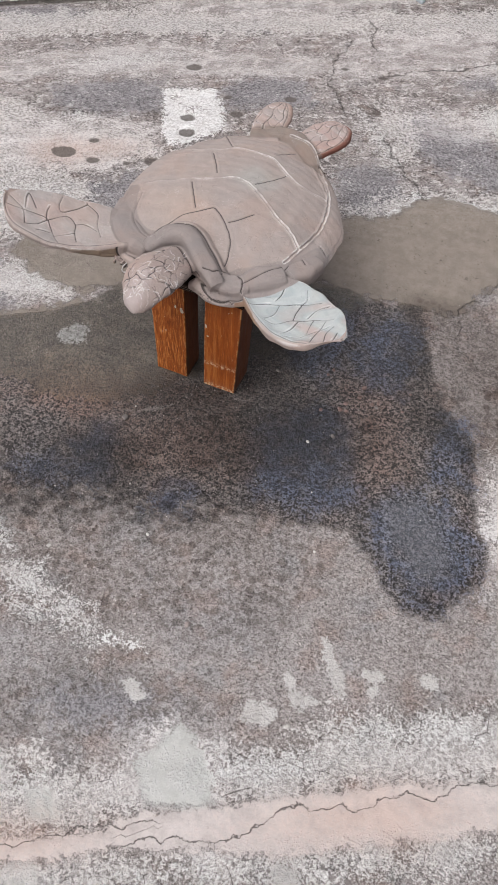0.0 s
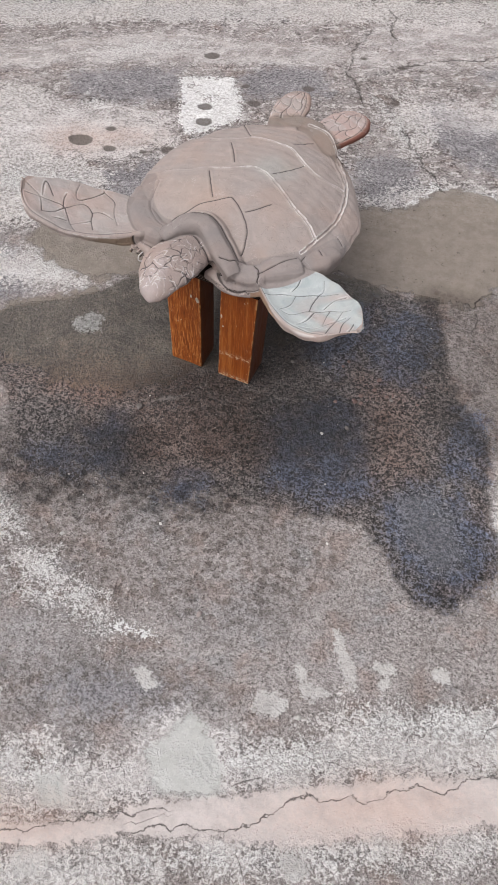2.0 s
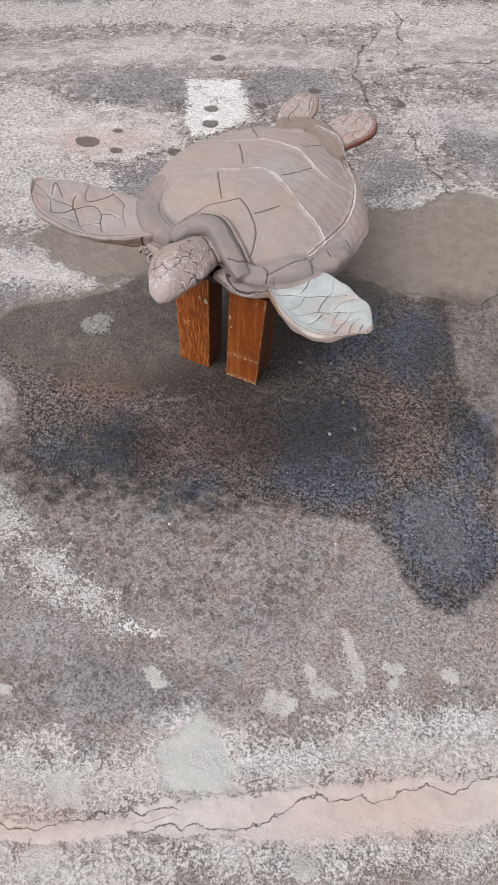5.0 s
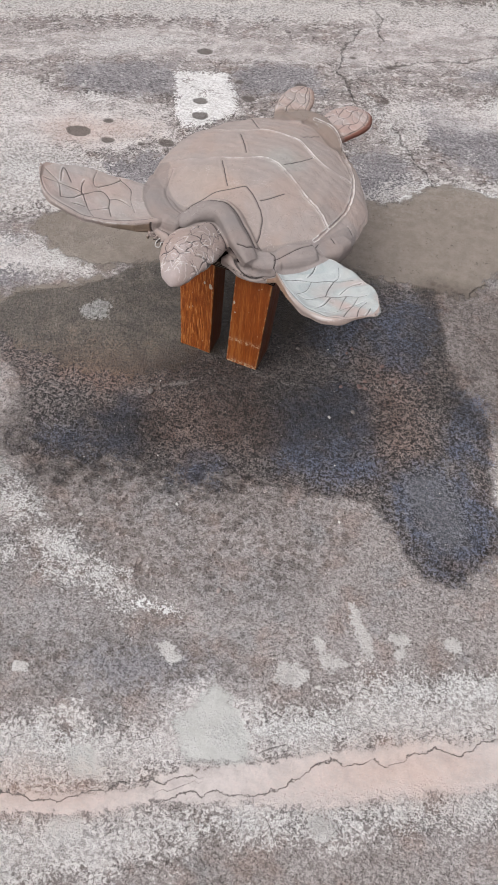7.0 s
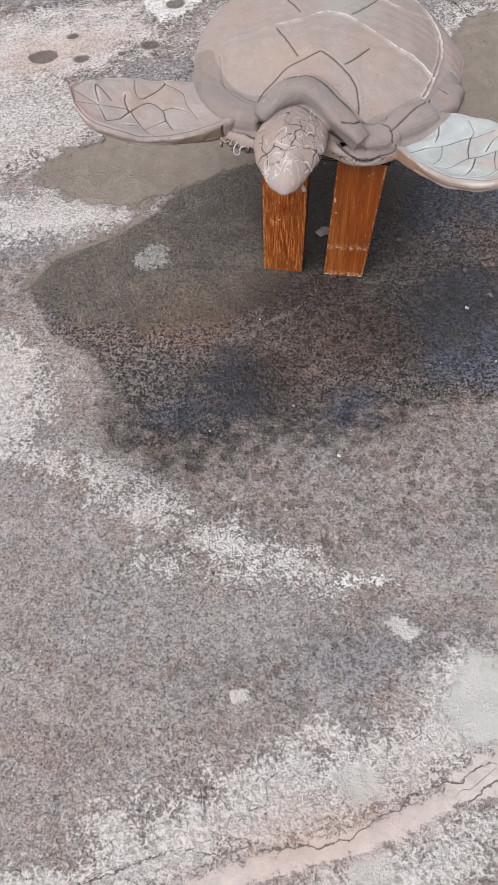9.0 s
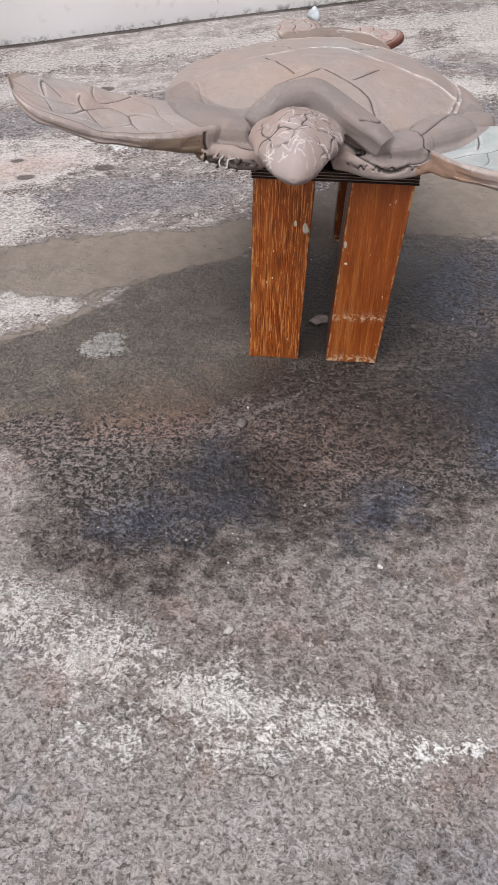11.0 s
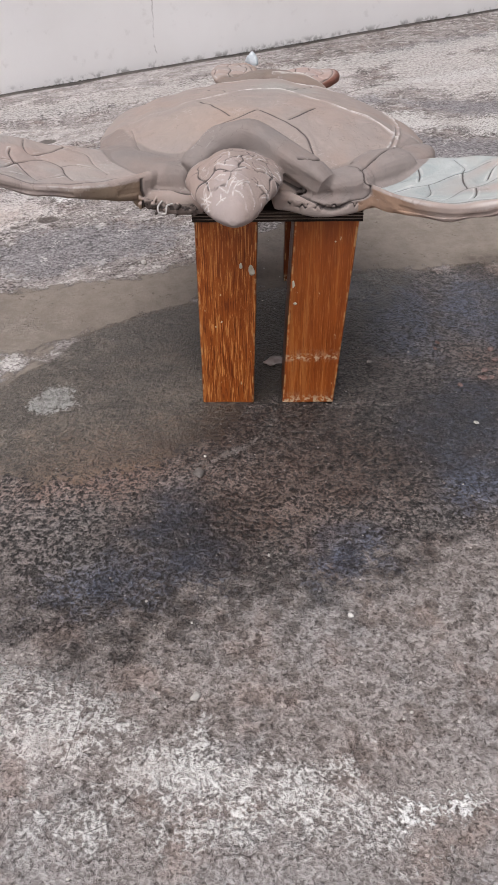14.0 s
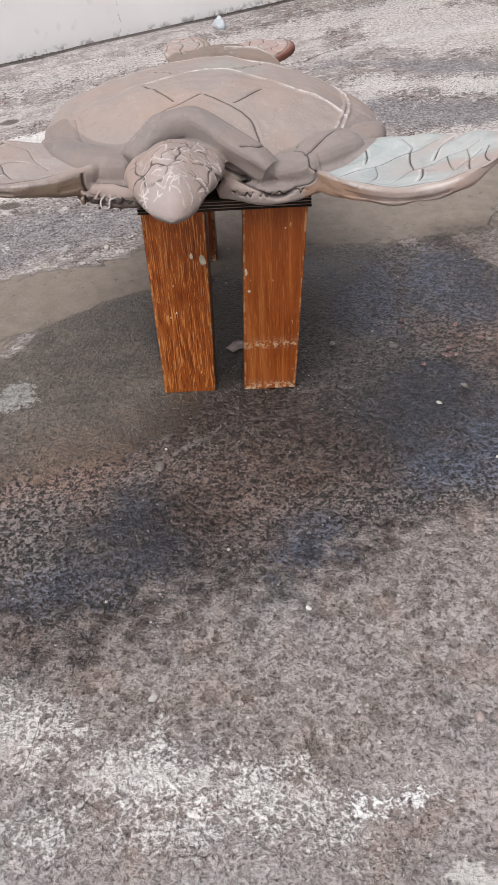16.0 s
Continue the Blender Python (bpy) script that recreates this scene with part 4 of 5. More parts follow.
HIND_R = dict(spine=((0.015, 0.42, 0.296), (0.042, 0.485, 0.296), (0.060, 0.54, 0.292), (0.072, 0.600, 0.288)), front=-1, tilt=(0, 0, 0),
              wide_front=(0.034, 0.048, 0.052, 0.050), wide_back=(0.034, 0.046, 0.050, 0.048), tip=0.50, sharp=2.2, thick=0.024, lip=0.3, dish=0.0)
HIND_L = dict(spine=((-0.050, 0.43, 0.302), (-0.064, 0.486, 0.303), (-0.072, 0.546, 0.300), (-0.072, 0.608, 0.296)), front=-1, tilt=(0, 0, 0),
              wide_front=(0.030, 0.040, 0.042, 0.038), wide_back=(0.030, 0.038, 0.040, 0.036), tip=0.50, sharp=2.0, thick=0.022, lip=0.2, dish=0.0)
HEAD = ((-0.035, 0.070, 0.316), (-0.043, 0.020, 0.323), (-0.050, -0.040, 0.342), (-0.053, -0.092, 0.347), (-0.050, -0.148, 0.336))
ROLLS = (
    (((-0.218, 0.150, 0.299), (-0.190, 0.076, 0.307), (-0.148, 0.036, 0.311), (-0.100, 0.026, 0.313)), (0.024, 0.030, 0.030, 0.026)),
    (((-0.108, 0.010, 0.327), (-0.082, 0.034, 0.348), (-0.053, 0.046, 0.359), (-0.022, 0.038, 0.357), (0.024, 0.004, 0.338), (0.060, -0.020, 0.320)), (0.014, 0.0175, 0.020, 0.020, 0.0195, 0.019)),
    (((0.054, 0.000, 0.311), (0.080, 0.004, 0.314), (0.100, 0.018, 0.314)), (0.024, 0.027, 0.026)),
    (((0.090, 0.018, 0.313), (0.120, 0.036, 0.316), (0.150, 0.066, 0.310)), (0.026, 0.030, 0.027)),
    (((0.150, 0.072, 0.303), (0.172, 0.105, 0.301), (0.190, 0.150, 0.295)), (0.020, 0.023, 0.018)),
)
REAR_ROLL = ((-0.075, 0.460, 0.294), (-0.040, 0.480, 0.297), (0.006, 0.480, 0.298), (0.050, 0.446, 0.296), (0.082, 0.410, 0.294))
SHELL_C = np.array((-0.018, 0.235))


def shell_radius(a):
    """The outline of the shell: broad in front, drawn to a point behind."""
    c, s = np.abs(np.cos(a)), np.sin(a)
    n = 1.49 - 0.12 * np.cos(a)
    behind = (c / 0.224) ** n + (np.abs(s) / 0.266) ** n
    ahead = (c / 0.226) ** 2.7 + (np.abs(s) / 0.212) ** 2.7
    back_r, front_r = behind ** (-1 / n), ahead ** (-1 / 2.7)
    k = np.clip(s * 2.5 + 0.5, 0, 1)
    return front_r * (1 - k) + back_r * k


def shell_top(x, y, r):
    a = np.arctan2(y - SHELL_C[1], x - SHELL_C[0])
    rim = 0.291 + 0.027 * np.clip(-np.sin(a), 0, 1) + 0.014 * np.clip(-np.cos(a), 0, 1) - 0.006 * np.clip(np.cos(a), 0, 1)
    crown = 0.366 - 0.115 * np.clip(y - 0.15, 0, 1) - 0.05 * np.clip(x, 0, 1)
    z = rim + (crown - rim) * np.clip(1 - r ** (2.4 - 0.55 * np.clip(-np.cos(a), 0, 1)), 0, 1) ** 0.85
    return z + 0.018 * np.exp(-((x + 0.04) / 0.055) ** 2 - ((y - 0.03) / 0.06) ** 2)


def shell(forms, n=44, m=140):
    a = np.linspace(0, 2 * np.pi, m, endpoint=False)
    R = shell_radius(a)
    rings = []
    for r in (*np.linspace(0.02, 0.97, n), 0.99, 1.0, 0.995, 0.97, *np.linspace(0.93, 0.05, 10)):
        under = len(rings) > n + 1
        x, y = SHELL_C[0] + r * R * np.cos(a), SHELL_C[1] + r * R * np.sin(a)
        z = shell_top(x, y, r) if not under else shell_top(x, y, 1.0) - 0.014
        if len(rings) in (n, n + 1):
            z = shell_top(x, y, r) - (0.003, 0.008)[len(rings) - n]
        rings.append(np.stack([x, y, z], -1))
    loft(forms, rings)


def seg_dist(P, line):
    """Distance of points to a line, in as many axes as the line has."""
    line = np.array(line, float)
    P = P[:, :line.shape[1]]
    best = np.full(len(P), 9.0)
    for a, b in zip(line, line[1:]):
        e = b - a
        k = np.clip((P - a) @ e / (e @ e), 0, 1)
        best = np.minimum(best, np.linalg.norm(P - a - k[:, None] * e, axis=1))
    return best


def cell_edges(u, v, du, dv, seed):
    """How near points of a plane lie to the borders of irregular scales of about du by dv."""
    rnd = np.random.default_rng(seed)
    best, second = np.full(len(u), 9.0), np.full(len(u), 9.0)
    for i in range(int(np.floor(u.min() / du)) - 1, int(np.ceil(u.max() / du)) + 2):
        for j in range(int(np.floor(v.min() / dv)) - 1, int(np.ceil(v.max() / dv)) + 2):
            cu, cv = i + rnd.uniform(-0.42, 0.42) + 0.5 * (j % 2), j + rnd.uniform(-0.42, 0.42)
            d = np.hypot(u / du - cu, v / dv - cv)
            second = np.where(d < best, best, np.minimum(second, d))
            best = np.minimum(best, d)
    return (second - best) * min(du, dv) / 2


DARK_LINES = (
    ((-0.114, 0.048), (-0.094, 0.08), (-0.07, 0.11), (-0.026, 0.14)),
    ((-0.026, 0.14), (-0.003, 0.125), (0.029, 0.091), (0.041, 0.06), (0.044, 0.036)),
    ((-0.104, 0.199), (-0.08, 0.159), (-0.062, 0.13)),
    ((-0.118, 0.325), (-0.092, 0.284), (-0.071, 0.246)),
    ((-0.139, 0.429), (-0.114, 0.396), (-0.091, 0.366)),
    ((0.013, 0.12), (0.03, 0.134), (0.048, 0.159)),
    ((0.013, 0.244), (0.033, 0.276), (0.051, 0.312)),
    ((0.002, 0.374), (0.015, 0.399), (0.028, 0.427)),
    ((0.181, 0.177), (0.195, 0.171)),
    ((0.165, 0.122), (0.176, 0.11)),
    ((-0.193, 0.153), (-0.174, 0.084), (-0.148, 0.052), (-0.115, 0.034)),
)
LIGHT_LINES = (
    ((-0.183, 0.327), (-0.122, 0.339), (-0.074, 0.362), (-0.038, 0.359), (0.013, 0.349), (0.063, 0.309), (0.101, 0.3), (0.138, 0.309)),
    ((-0.195, 0.184), (-0.148, 0.193), (-0.104, 0.209), (-0.065, 0.22), (-0.031, 0.243), (0.006, 0.234), (0.051, 0.206), (0.084, 0.18), (0.126, 0.157), (0.151, 0.137)),
    ((-0.002, 0.471), (0.052, 0.456), (0.105, 0.391), (0.139, 0.33), (0.16, 0.256), (0.162, 0.189), (0.145, 0.113), (0.138, 0.095)),
)
# folds between the lumps of clay beside the collar
CREASES = (
    ((0.050, 0.015), (0.066, 0.027), (0.084, 0.016), (0.097, 0.001), (0.102, -0.017)),
    ((0.021, -0.008), (0.039, -0.005), (0.051, 0.009)),
    ((0.093, 0.002), (0.112, 0.026), (0.129, 0.052), (0.145, 0.074), (0.149, 0.092)),
)
# scores on the front flippers
LEFT_LINES = (
    ((-0.386, -0.013), (-0.364, -0.019), (-0.345, -0.026), (-0.327, -0.05)),
    ((-0.372, -0.033), (-0.345, -0.026), (-0.305, -0.017), (-0.29, -0.027), (-0.273, -0.042), (-0.255, -0.055)),
    ((-0.306, 0.052), (-0.301, 0.026), (-0.291, 0.015), (-0.278, 0.03), (-0.263, 0.062), (-0.282, 0.071)),
    ((-0.326, -0.052), (-0.31, -0.04), (-0.3, -0.022), (-0.278, 0.013), (-0.255, 0.004), (-0.246, -0.014), (-0.231, -0.033)),
    ((-0.3, -0.022), (-0.31, -0.002), (-0.312, 0.011)),
    ((-0.263, 0.062), (-0.235, 0.052), (-0.221, 0.026), (-0.201, 0.003)),
    ((-0.255, 0.004), (-0.241, 0.013), (-0.214, 0.012)),
    ((-0.271, -0.042), (-0.246, -0.015)),
    ((-0.303, -0.052), (-0.282, -0.04)),
    ((-0.344, -0.019), (-0.353, 0.001), (-0.351, 0.01), (-0.328, -0.009)),
)
RIGHT_LINES = (
    ((0.116, -0.025), (0.144, -0.011), (0.174, -0.005), (0.245, 0.013)),
    ((0.156, -0.048), (0.182, -0.049), (0.215, -0.034), (0.281, -0.023)),
    ((0.21, -0.081), (0.24, -0.072), (0.261, -0.055), (0.279, -0.041)),
    ((0.126, 0.007), (0.138, 0.019), (0.146, 0.043)),
    ((0.163, 0.048), (0.166, 0.023), (0.162, 0.002)),
    ((0.172, -0.005), (0.171, -0.028), (0.16, -0.044)),
    ((0.208, 0.041), (0.216, 0.017), (0.212, 0.004), (0.209, -0.016), (0.21, -0.035)),
    ((0.261, 0.009), (0.245, -0.004), (0.233, -0.024)),
    ((0.219, -0.036), (0.215, -0.056), (0.203, -0.074)),
    ((0.246, -0.029), (0.245, -0.049), (0.246, -0.064)),
    ((0.267, -0.027), (0.265, -0.048), (0.26, -0.071), (0.26, -0.087)),
    ((0.287, -0.041), (0.279, -0.059), (0.282, -0.081)),
    ((0.298, -0.056), (0.297, -0.083)),
)


def flipper_coords(P, f):
    """Along, across (metres, + to the front), the half width there and the nearest spine point for each point near a flipper."""
    line, s, side, wf, wb = flipper_frame(f, 56)
    best = np.full(len(P), 9.0)
    along, across, where = np.zeros(len(P)), np.zeros(len(P)), np.zeros(len(P))
    run = np.concatenate([[0], np.cumsum(np.linalg.norm(np.diff(line[:, :2], axis=0), axis=1))])
    for k in range(len(line) - 1):
        p, e = line[k, :2], line[k + 1, :2] - line[k, :2]
        u = np.clip((P[:, :2] - p) @ e / (e @ e), 0, 1)
        off = P[:, :2] - p - u[:, None] * e
        d = np.linalg.norm(off, axis=1)
        closer = d < best
        best = np.where(closer, d, best)
        along = np.where(closer, run[k] + u * np.linalg.norm(e), along)
        across = np.where(closer, off @ side[k, :2], across)
        where = np.where(closer, k + u, where)
    steps = np.arange(56)
    half = np.where(across > 0, np.interp(where, steps, wf), np.interp(where, steps, wb))
    return along, across, half, where


def scale_lines(along, across, half, du, rows, seed):
    """How near points lie to the borders of overlapping scales in long rows that narrow with the flipper."""
    v = across / np.maximum(half, 0.01) + 0.10 * np.sin(along * 46 + seed) + 0.05 * np.sin(along * 110 + 2 * seed)
    a = v * rows / 2 + 0.35
    j, fa = np.floor(a), a - np.floor(a)
    shift = np.mod(np.abs(np.sin(j * 12.9898 + seed) * 43758.5), 1.0)
    c = (along + 0.020 * (fa - 0.5) - 0.030 * (fa - 0.5) ** 2 + 0.003 * np.sin(across * 160 + seed)) / du + shift
    fc = c - np.floor(c)
    width = 2 * np.maximum(half, 0.01) / rows
    return np.minimum((0.5 - np.abs(fa - 0.5)) * width, (0.5 - np.abs(fc - 0.5)) * du)


def build_turtle():
    forms = []
    shell(forms)
    a = np.linspace(0, 2 * np.pi, 60, endpoint=False)
    loft(forms, [np.stack([SHELL_C[0] + q * 0.93 * shell_radius(a) * np.cos(a), SHELL_C[1] + q * 0.93 * shell_radius(a) * np.sin(a), 0 * a + z], -1)
                 for q, z in ((0.6, 0.2885), (0.86, 0.2887), (0.95, 0.294), (0.96, 0.300), (0.93, 0.306), (0.6, 0.312))])
    for f in (RIGHT, LEFT, HIND_R, HIND_L):
        flipper(forms, f)
    for pts, rad in ROLLS:
        tube(forms, pts, rad, flat=0.86, square=0.68)
    tube(forms, [(x, y + 0.014, z - 0.013) for x, y, z in ROLLS[1][0]], [0.95 * r for r in ROLLS[1][1]])
    tube(forms, [(x, y + 0.022, z - 0.012) for x, y, z in ROLLS[1][0]], [1.1 * r for r in ROLLS[1][1]])
    tube(forms, ((-0.01, -0.006, 0.303), (0.045, -0.022, 0.301), (0.080, -0.018, 0.301), (0.118, 0.000, 0.303)), (0.012, 0.013, 0.013, 0.013), square=0.7)
    tube(forms, ((-0.17, 0.02, 0.303), (-0.12, -0.006, 0.301), (-0.06, 0.01, 0.302)), (0.012, 0.013, 0.012), square=0.7)
    tube(forms, ((-0.03, 0.026, 0.318), (0.02, 0.014, 0.315), (0.07, 0.004, 0.310)), (0.018, 0.016, 0.014))
    tube(forms, ((0.03, 0.012, 0.311), (0.07, 0.010, 0.311), (0.125, 0.034, 0.309)), (0.020, 0.020, 0.020))
    tube(forms, REAR_ROLL, (0.012, 0.020, 0.022, 0.020, 0.012), square=0.8)
    # crumpled scraps of clay under the shoulder
    rnd = np.random.default_rng(23)
    for _ in range(34):
        p = np.array((rnd.uniform(-0.160, -0.094), rnd.uniform(-0.016, -0.002), rnd.uniform(0.293, 0.305)))
        q = p + rnd.normal(0, 0.010, 3)
        tube(forms, (p, (p + q) / 2 + rnd.normal(0, 0.006, 3), q), (0.0014, 0.0020, 0.0014), 12, 8)
    # head: neck, broad skull, hooked beak
    line = bezier(HEAD, 40)
    s = np.linspace(0, 1, 40)
    wide = np.interp(s, (0, 0.2, 0.42, 0.58, 0.72, 0.85, 0.95, 1.0), (0.038, 0.043, 0.052, 0.0525, 0.047, 0.035, 0.021, 0.005))
    tall = np.interp(s, (0, 0.2, 0.42, 0.58, 0.72, 0.85, 0.95, 1.0), (0.024, 0.026, 0.032, 0.0330, 0.031, 0.024, 0.014, 0.004))
    w = np.linspace(0, 2 * np.pi, 40, endpoint=False)
    ridge = lambda v: np.sign(v) * np.abs(v) ** 1.22
    loft(forms, [np.stack([p[0] + b * ridge(np.cos(w)), p[1] + 0 * w, p[2] + h * ridge(np.sin(w))], -1) for p, b, h in zip(line, wide, tall)])

    verts, faces = [], []
    for v, fs in forms:
        faces += [tuple(k + len(verts) for k in q) for q in fs]
        verts += list(v)
    ob = new("turtle_statue", mesh_of("turtle_statue", verts, faces, CLAY))
    bm = bmesh.new()
    bm.from_mesh(ob.data)
    bmesh.ops.recalc_face_normals(bm, faces=bm.faces)
    bm.to_mesh(ob.data)
    bm.free()
    knit = ob.modifiers.new("knit", "REMESH")
    knit.mode, knit.voxel_size = "VOXEL", 0.0013
    ease = ob.modifiers.new("ease", "SMOOTH")
    ease.factor, ease.iterations = 0.5, 2
    bpy.context.view_layer.update()
    me = bpy.data.meshes.new_from_object(ob.evaluated_get(bpy.context.evaluated_depsgraph_get()))
    ob.modifiers.clear()
    ob.data = me
    me.name = "turtle_statue"

    n = len(me.vertices)
    P, N = np.empty(n * 3, np.float32), np.empty(n * 3, np.float32)
    me.vertices.foreach_get("co", P)
    me.vertices.foreach_get("normal", N)
    P, N = P.reshape(-1, 3).astype(float), N.reshape(-1, 3).astype(float)
    groove, burr_highlight, push = np.zeros(n), np.zeros(n), np.zeros(n)
    tint = np.tile(np.array((0.312, 0.262, 0.238)), (n, 1))

    def paint(mask, colour):
        tint[:] = tint * (1 - mask[:, None]) + np.array(colour) * mask[:, None]

    soft = lambda d, lo, hi: np.clip((hi - d) / (hi - lo), 0, 1)

    head_d = seg_dist(P, HEAD)
    is_head = (head_d < 0.062) & (P[:, 1] < 0.03) & (np.abs(P[:, 0] + 0.048) < 0.06)
    for pts, rad in ROLLS:
        is_head &= seg_dist(P, bezier(pts, 12)) > max(rad) + 0.002
    free = ~is_head

    # flippers: pale scales divided by scored lines
    for f, seed, du, rows, colour, lip_colour in ((RIGHT, 3, 0.046, 4, (0.325, 0.360, 0.355), (0.34, 0.275, 0.245)), (LEFT, 8, 0.050, 4, (0.325, 0.278, 0.255), (0.315, 0.258, 0.232)),
                                                (HIND_R, 5, 0.032, 4, (0.37, 0.275, 0.245), (0.17, 0.075, 0.055)), (HIND_L, 6, 0.032, 3, (0.33, 0.265, 0.235), (0.28, 0.21, 0.18))):
        along, across, half, k = flipper_coords(P, f)
        r = np.linalg.norm(P[:, :2] - SHELL_C, axis=1)
        edge = shell_radius(np.arctan2(P[:, 1] - SHELL_C[1], P[:, 0] - SHELL_C[0]))
        on = free & (np.abs(across) < half + 0.012) & (r > edge * 0.99) & (np.abs(P[:, 2] - 0.33) < 0.10) & (k > 2)
        if f in (RIGHT, LEFT):
            on &= P[:, 1] < 0.12
            for pts, rad in ROLLS:
                on &= seg_dist(P, bezier(pts, 12)) > max(rad) * 1.2
        else:
            on &= P[:, 1] > 0.3
        if f is LEFT:
            root = np.exp(-((P[:, 0] + 0.160) / 0.0016) ** 2) * on * (N[:, 2] < 0.5)
            groove, push = np.maximum(groove, 0.9 * root), push - 0.003 * root
            on &= P[:, 0] < -0.160
        top = on & (N[:, 2] > 0.25)
        if f in (RIGHT, LEFT):
            d = np.minimum.reduce([seg_dist(P[:, :2], bezier(line, 5 * len(line))) for line in (RIGHT_LINES if f is RIGHT else LEFT_LINES)])
        else:
            d = scale_lines(along, across, half, du, rows, seed)
        inner = np.clip((half - np.abs(across) - 0.006) / 0.006, 0, 1)
        fade = np.clip(0.9 + 0.3 * np.sin(P[:, 0] * 71 + 2 * np.sin(P[:, 1] * 53)), 0.6, 1)
        g = np.exp(-(d / 0.0009) ** 2) * top * np.clip((half - np.abs(across) - 0.003) / 0.004, 0, 1) * fade
        groove, push = np.maximum(groove, g), push - 0.0022 * g + 0.0008 * soft(0.009 - d, 0, 0.009) * top * inner
        seam = np.exp(-((half - across - 0.010) / 0.0016) ** 2) * top * (half > 0.02)
        groove, push = np.maximum(groove, 0.6 * seam), push - 0.0016 * seam
        paint(on * 1.0, lip_colour)
        face = top * np.clip((half - np.abs(across) - 0.004) / 0.008 + (across < 0), 0, 1)
        paint(face, colour)
        cloud = 0.5 + 0.5 * np.sin(P[:, 0] * 47 + 2.2 * np.sin(P[:, 1] * 61 + seed) + seed)
        paint(face * np.clip(1.5 * cloud - 0.55, 0, 1) * np.clip((k - 14) / 26, 0.15, 0.85), (0.385, 0.305, 0.275))
        paint(face * np.clip(1.2 - 2.4 * cloud, 0, 0.55), (0.42, 0.43, 0.42) if f is RIGHT else (0.35, 0.315, 0.295))
        burr_highlight = np.maximum(burr_highlight, 0.5 * np.exp(-((d - 0.0030) / 0.0008) ** 2) * face * (np.sin(along * 150 + 40 * across + seed) > 0.45))
        if f in (RIGHT, LEFT):
            burr_highlight = np.maximum(burr_highlight, 0.55 * np.exp(-((half - np.abs(across) - 0.002) / 0.0018) ** 2) * on * (N[:, 2] > 0.1) * np.clip(0.6 + 0.6 * np.sin(along * 60 + seed), 0.1, 1))
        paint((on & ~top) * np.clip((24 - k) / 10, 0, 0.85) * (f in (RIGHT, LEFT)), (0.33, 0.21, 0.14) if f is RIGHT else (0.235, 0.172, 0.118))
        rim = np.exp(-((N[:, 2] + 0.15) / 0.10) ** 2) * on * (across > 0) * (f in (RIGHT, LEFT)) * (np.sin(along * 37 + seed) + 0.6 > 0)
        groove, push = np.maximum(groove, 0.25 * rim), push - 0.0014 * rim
    # head scales
    along, around = -P[:, 1], np.arctan2(P[:, 0] + 0.047, P[:, 2] - 0.325) * 0.045
    d = cell_edges(along + 0.002 * np.sin(around * 260), around + 0.002 * np.sin(along * 230), 0.029, 0.023, 19)
    drawn = np.clip(0.7 + 1.2 * np.sin(P[:, 0] * 83 + 1.3) * np.sin(P[:, 1] * 61 + P[:, 2] * 90), 0.25, 1)
    upper = is_head * np.clip((P[:, 1] + 0.122) / 0.012, 0, 1) * np.clip((P[:, 2] - 0.314) / 0.008, 0, 1)
    g = drawn * np.exp(-(d / 0.0009) ** 2) * upper
    groove, push = np.maximum(groove, 0.95 * g), push - 0.0016 * g
    rnd = np.random.default_rng(31)
    flat = np.stack([along, around], -1)
    for k in range(140):
        p = np.array((rnd.uniform(-0.015, 0.125), rnd.uniform(-0.075, 0.075))) if k < 90 else np.array((rnd.uniform(0.06, 0.135), rnd.uniform(-0.06, 0.06)))
        turn = rnd.uniform(0, 6.28)
        step = rnd.uniform(0.004, 0.010) * np.array((math.cos(turn), math.sin(turn)))
        bend = rnd.uniform(-0.003, 0.003) * np.array((-math.sin(turn), math.cos(turn)))
        e = seg_dist(flat, (p - step, p + bend, p + step))
        if k % 2 and k < 90:
            g = np.exp(-(e / 0.0007) ** 2) * upper
            groove, push = np.maximum(groove, 0.7 * g), push - 0.0010 * g
        else:
            p_on = is_head * np.clip((P[:, 2] - 0.298) / 0.01, 0, 1)
            burr_highlight = np.maximum(burr_highlight, 0.8 * np.exp(-(e / 0.0006) ** 2) * p_on)
            push += 0.0006 * np.exp(-(e / 0.0010) ** 2) * p_on
    push = np.where(is_head, np.maximum(push, -0.0016), push)
    paint(is_head * 1.0, (0.305, 0.245, 0.220))
    paint(0.5 * is_head * np.exp(-((P[:, 0] + 0.056) / 0.018) ** 4) * np.clip((-P[:, 1] - 0.065) / 0.02, 0, 1) * np.clip((P[:, 2] - 0.305) / 0.012, 0, 1), (0.42, 0.36, 0.345))
    # rolled clay round the neck and shoulders
    reach = [seg_dist(P, bezier(pts, 24)) - max(rad) for pts, rad in ROLLS]
    for i, d in enumerate(reach):
        k = soft(d, 0.005, 0.008) * free * (N[:, 2] > -0.6)
        paint(0.85 * k, (0.222, 0.191, 0.178) if i < 3 else (0.248, 0.213, 0.198))
    # gaps along the rolls: cut in, with their shade put into the colour
    for i, d in enumerate(reach):
        clear = np.minimum.reduce([np.clip((e - 0.001) / 0.003, 0, 1) for j, e in enumerate(reach) if j != i])
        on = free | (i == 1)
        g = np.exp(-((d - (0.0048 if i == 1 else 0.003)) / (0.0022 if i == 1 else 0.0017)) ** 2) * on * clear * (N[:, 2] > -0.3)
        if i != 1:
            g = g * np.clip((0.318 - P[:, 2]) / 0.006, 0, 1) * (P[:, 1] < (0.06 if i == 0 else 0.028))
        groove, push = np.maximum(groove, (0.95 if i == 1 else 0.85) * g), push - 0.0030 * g
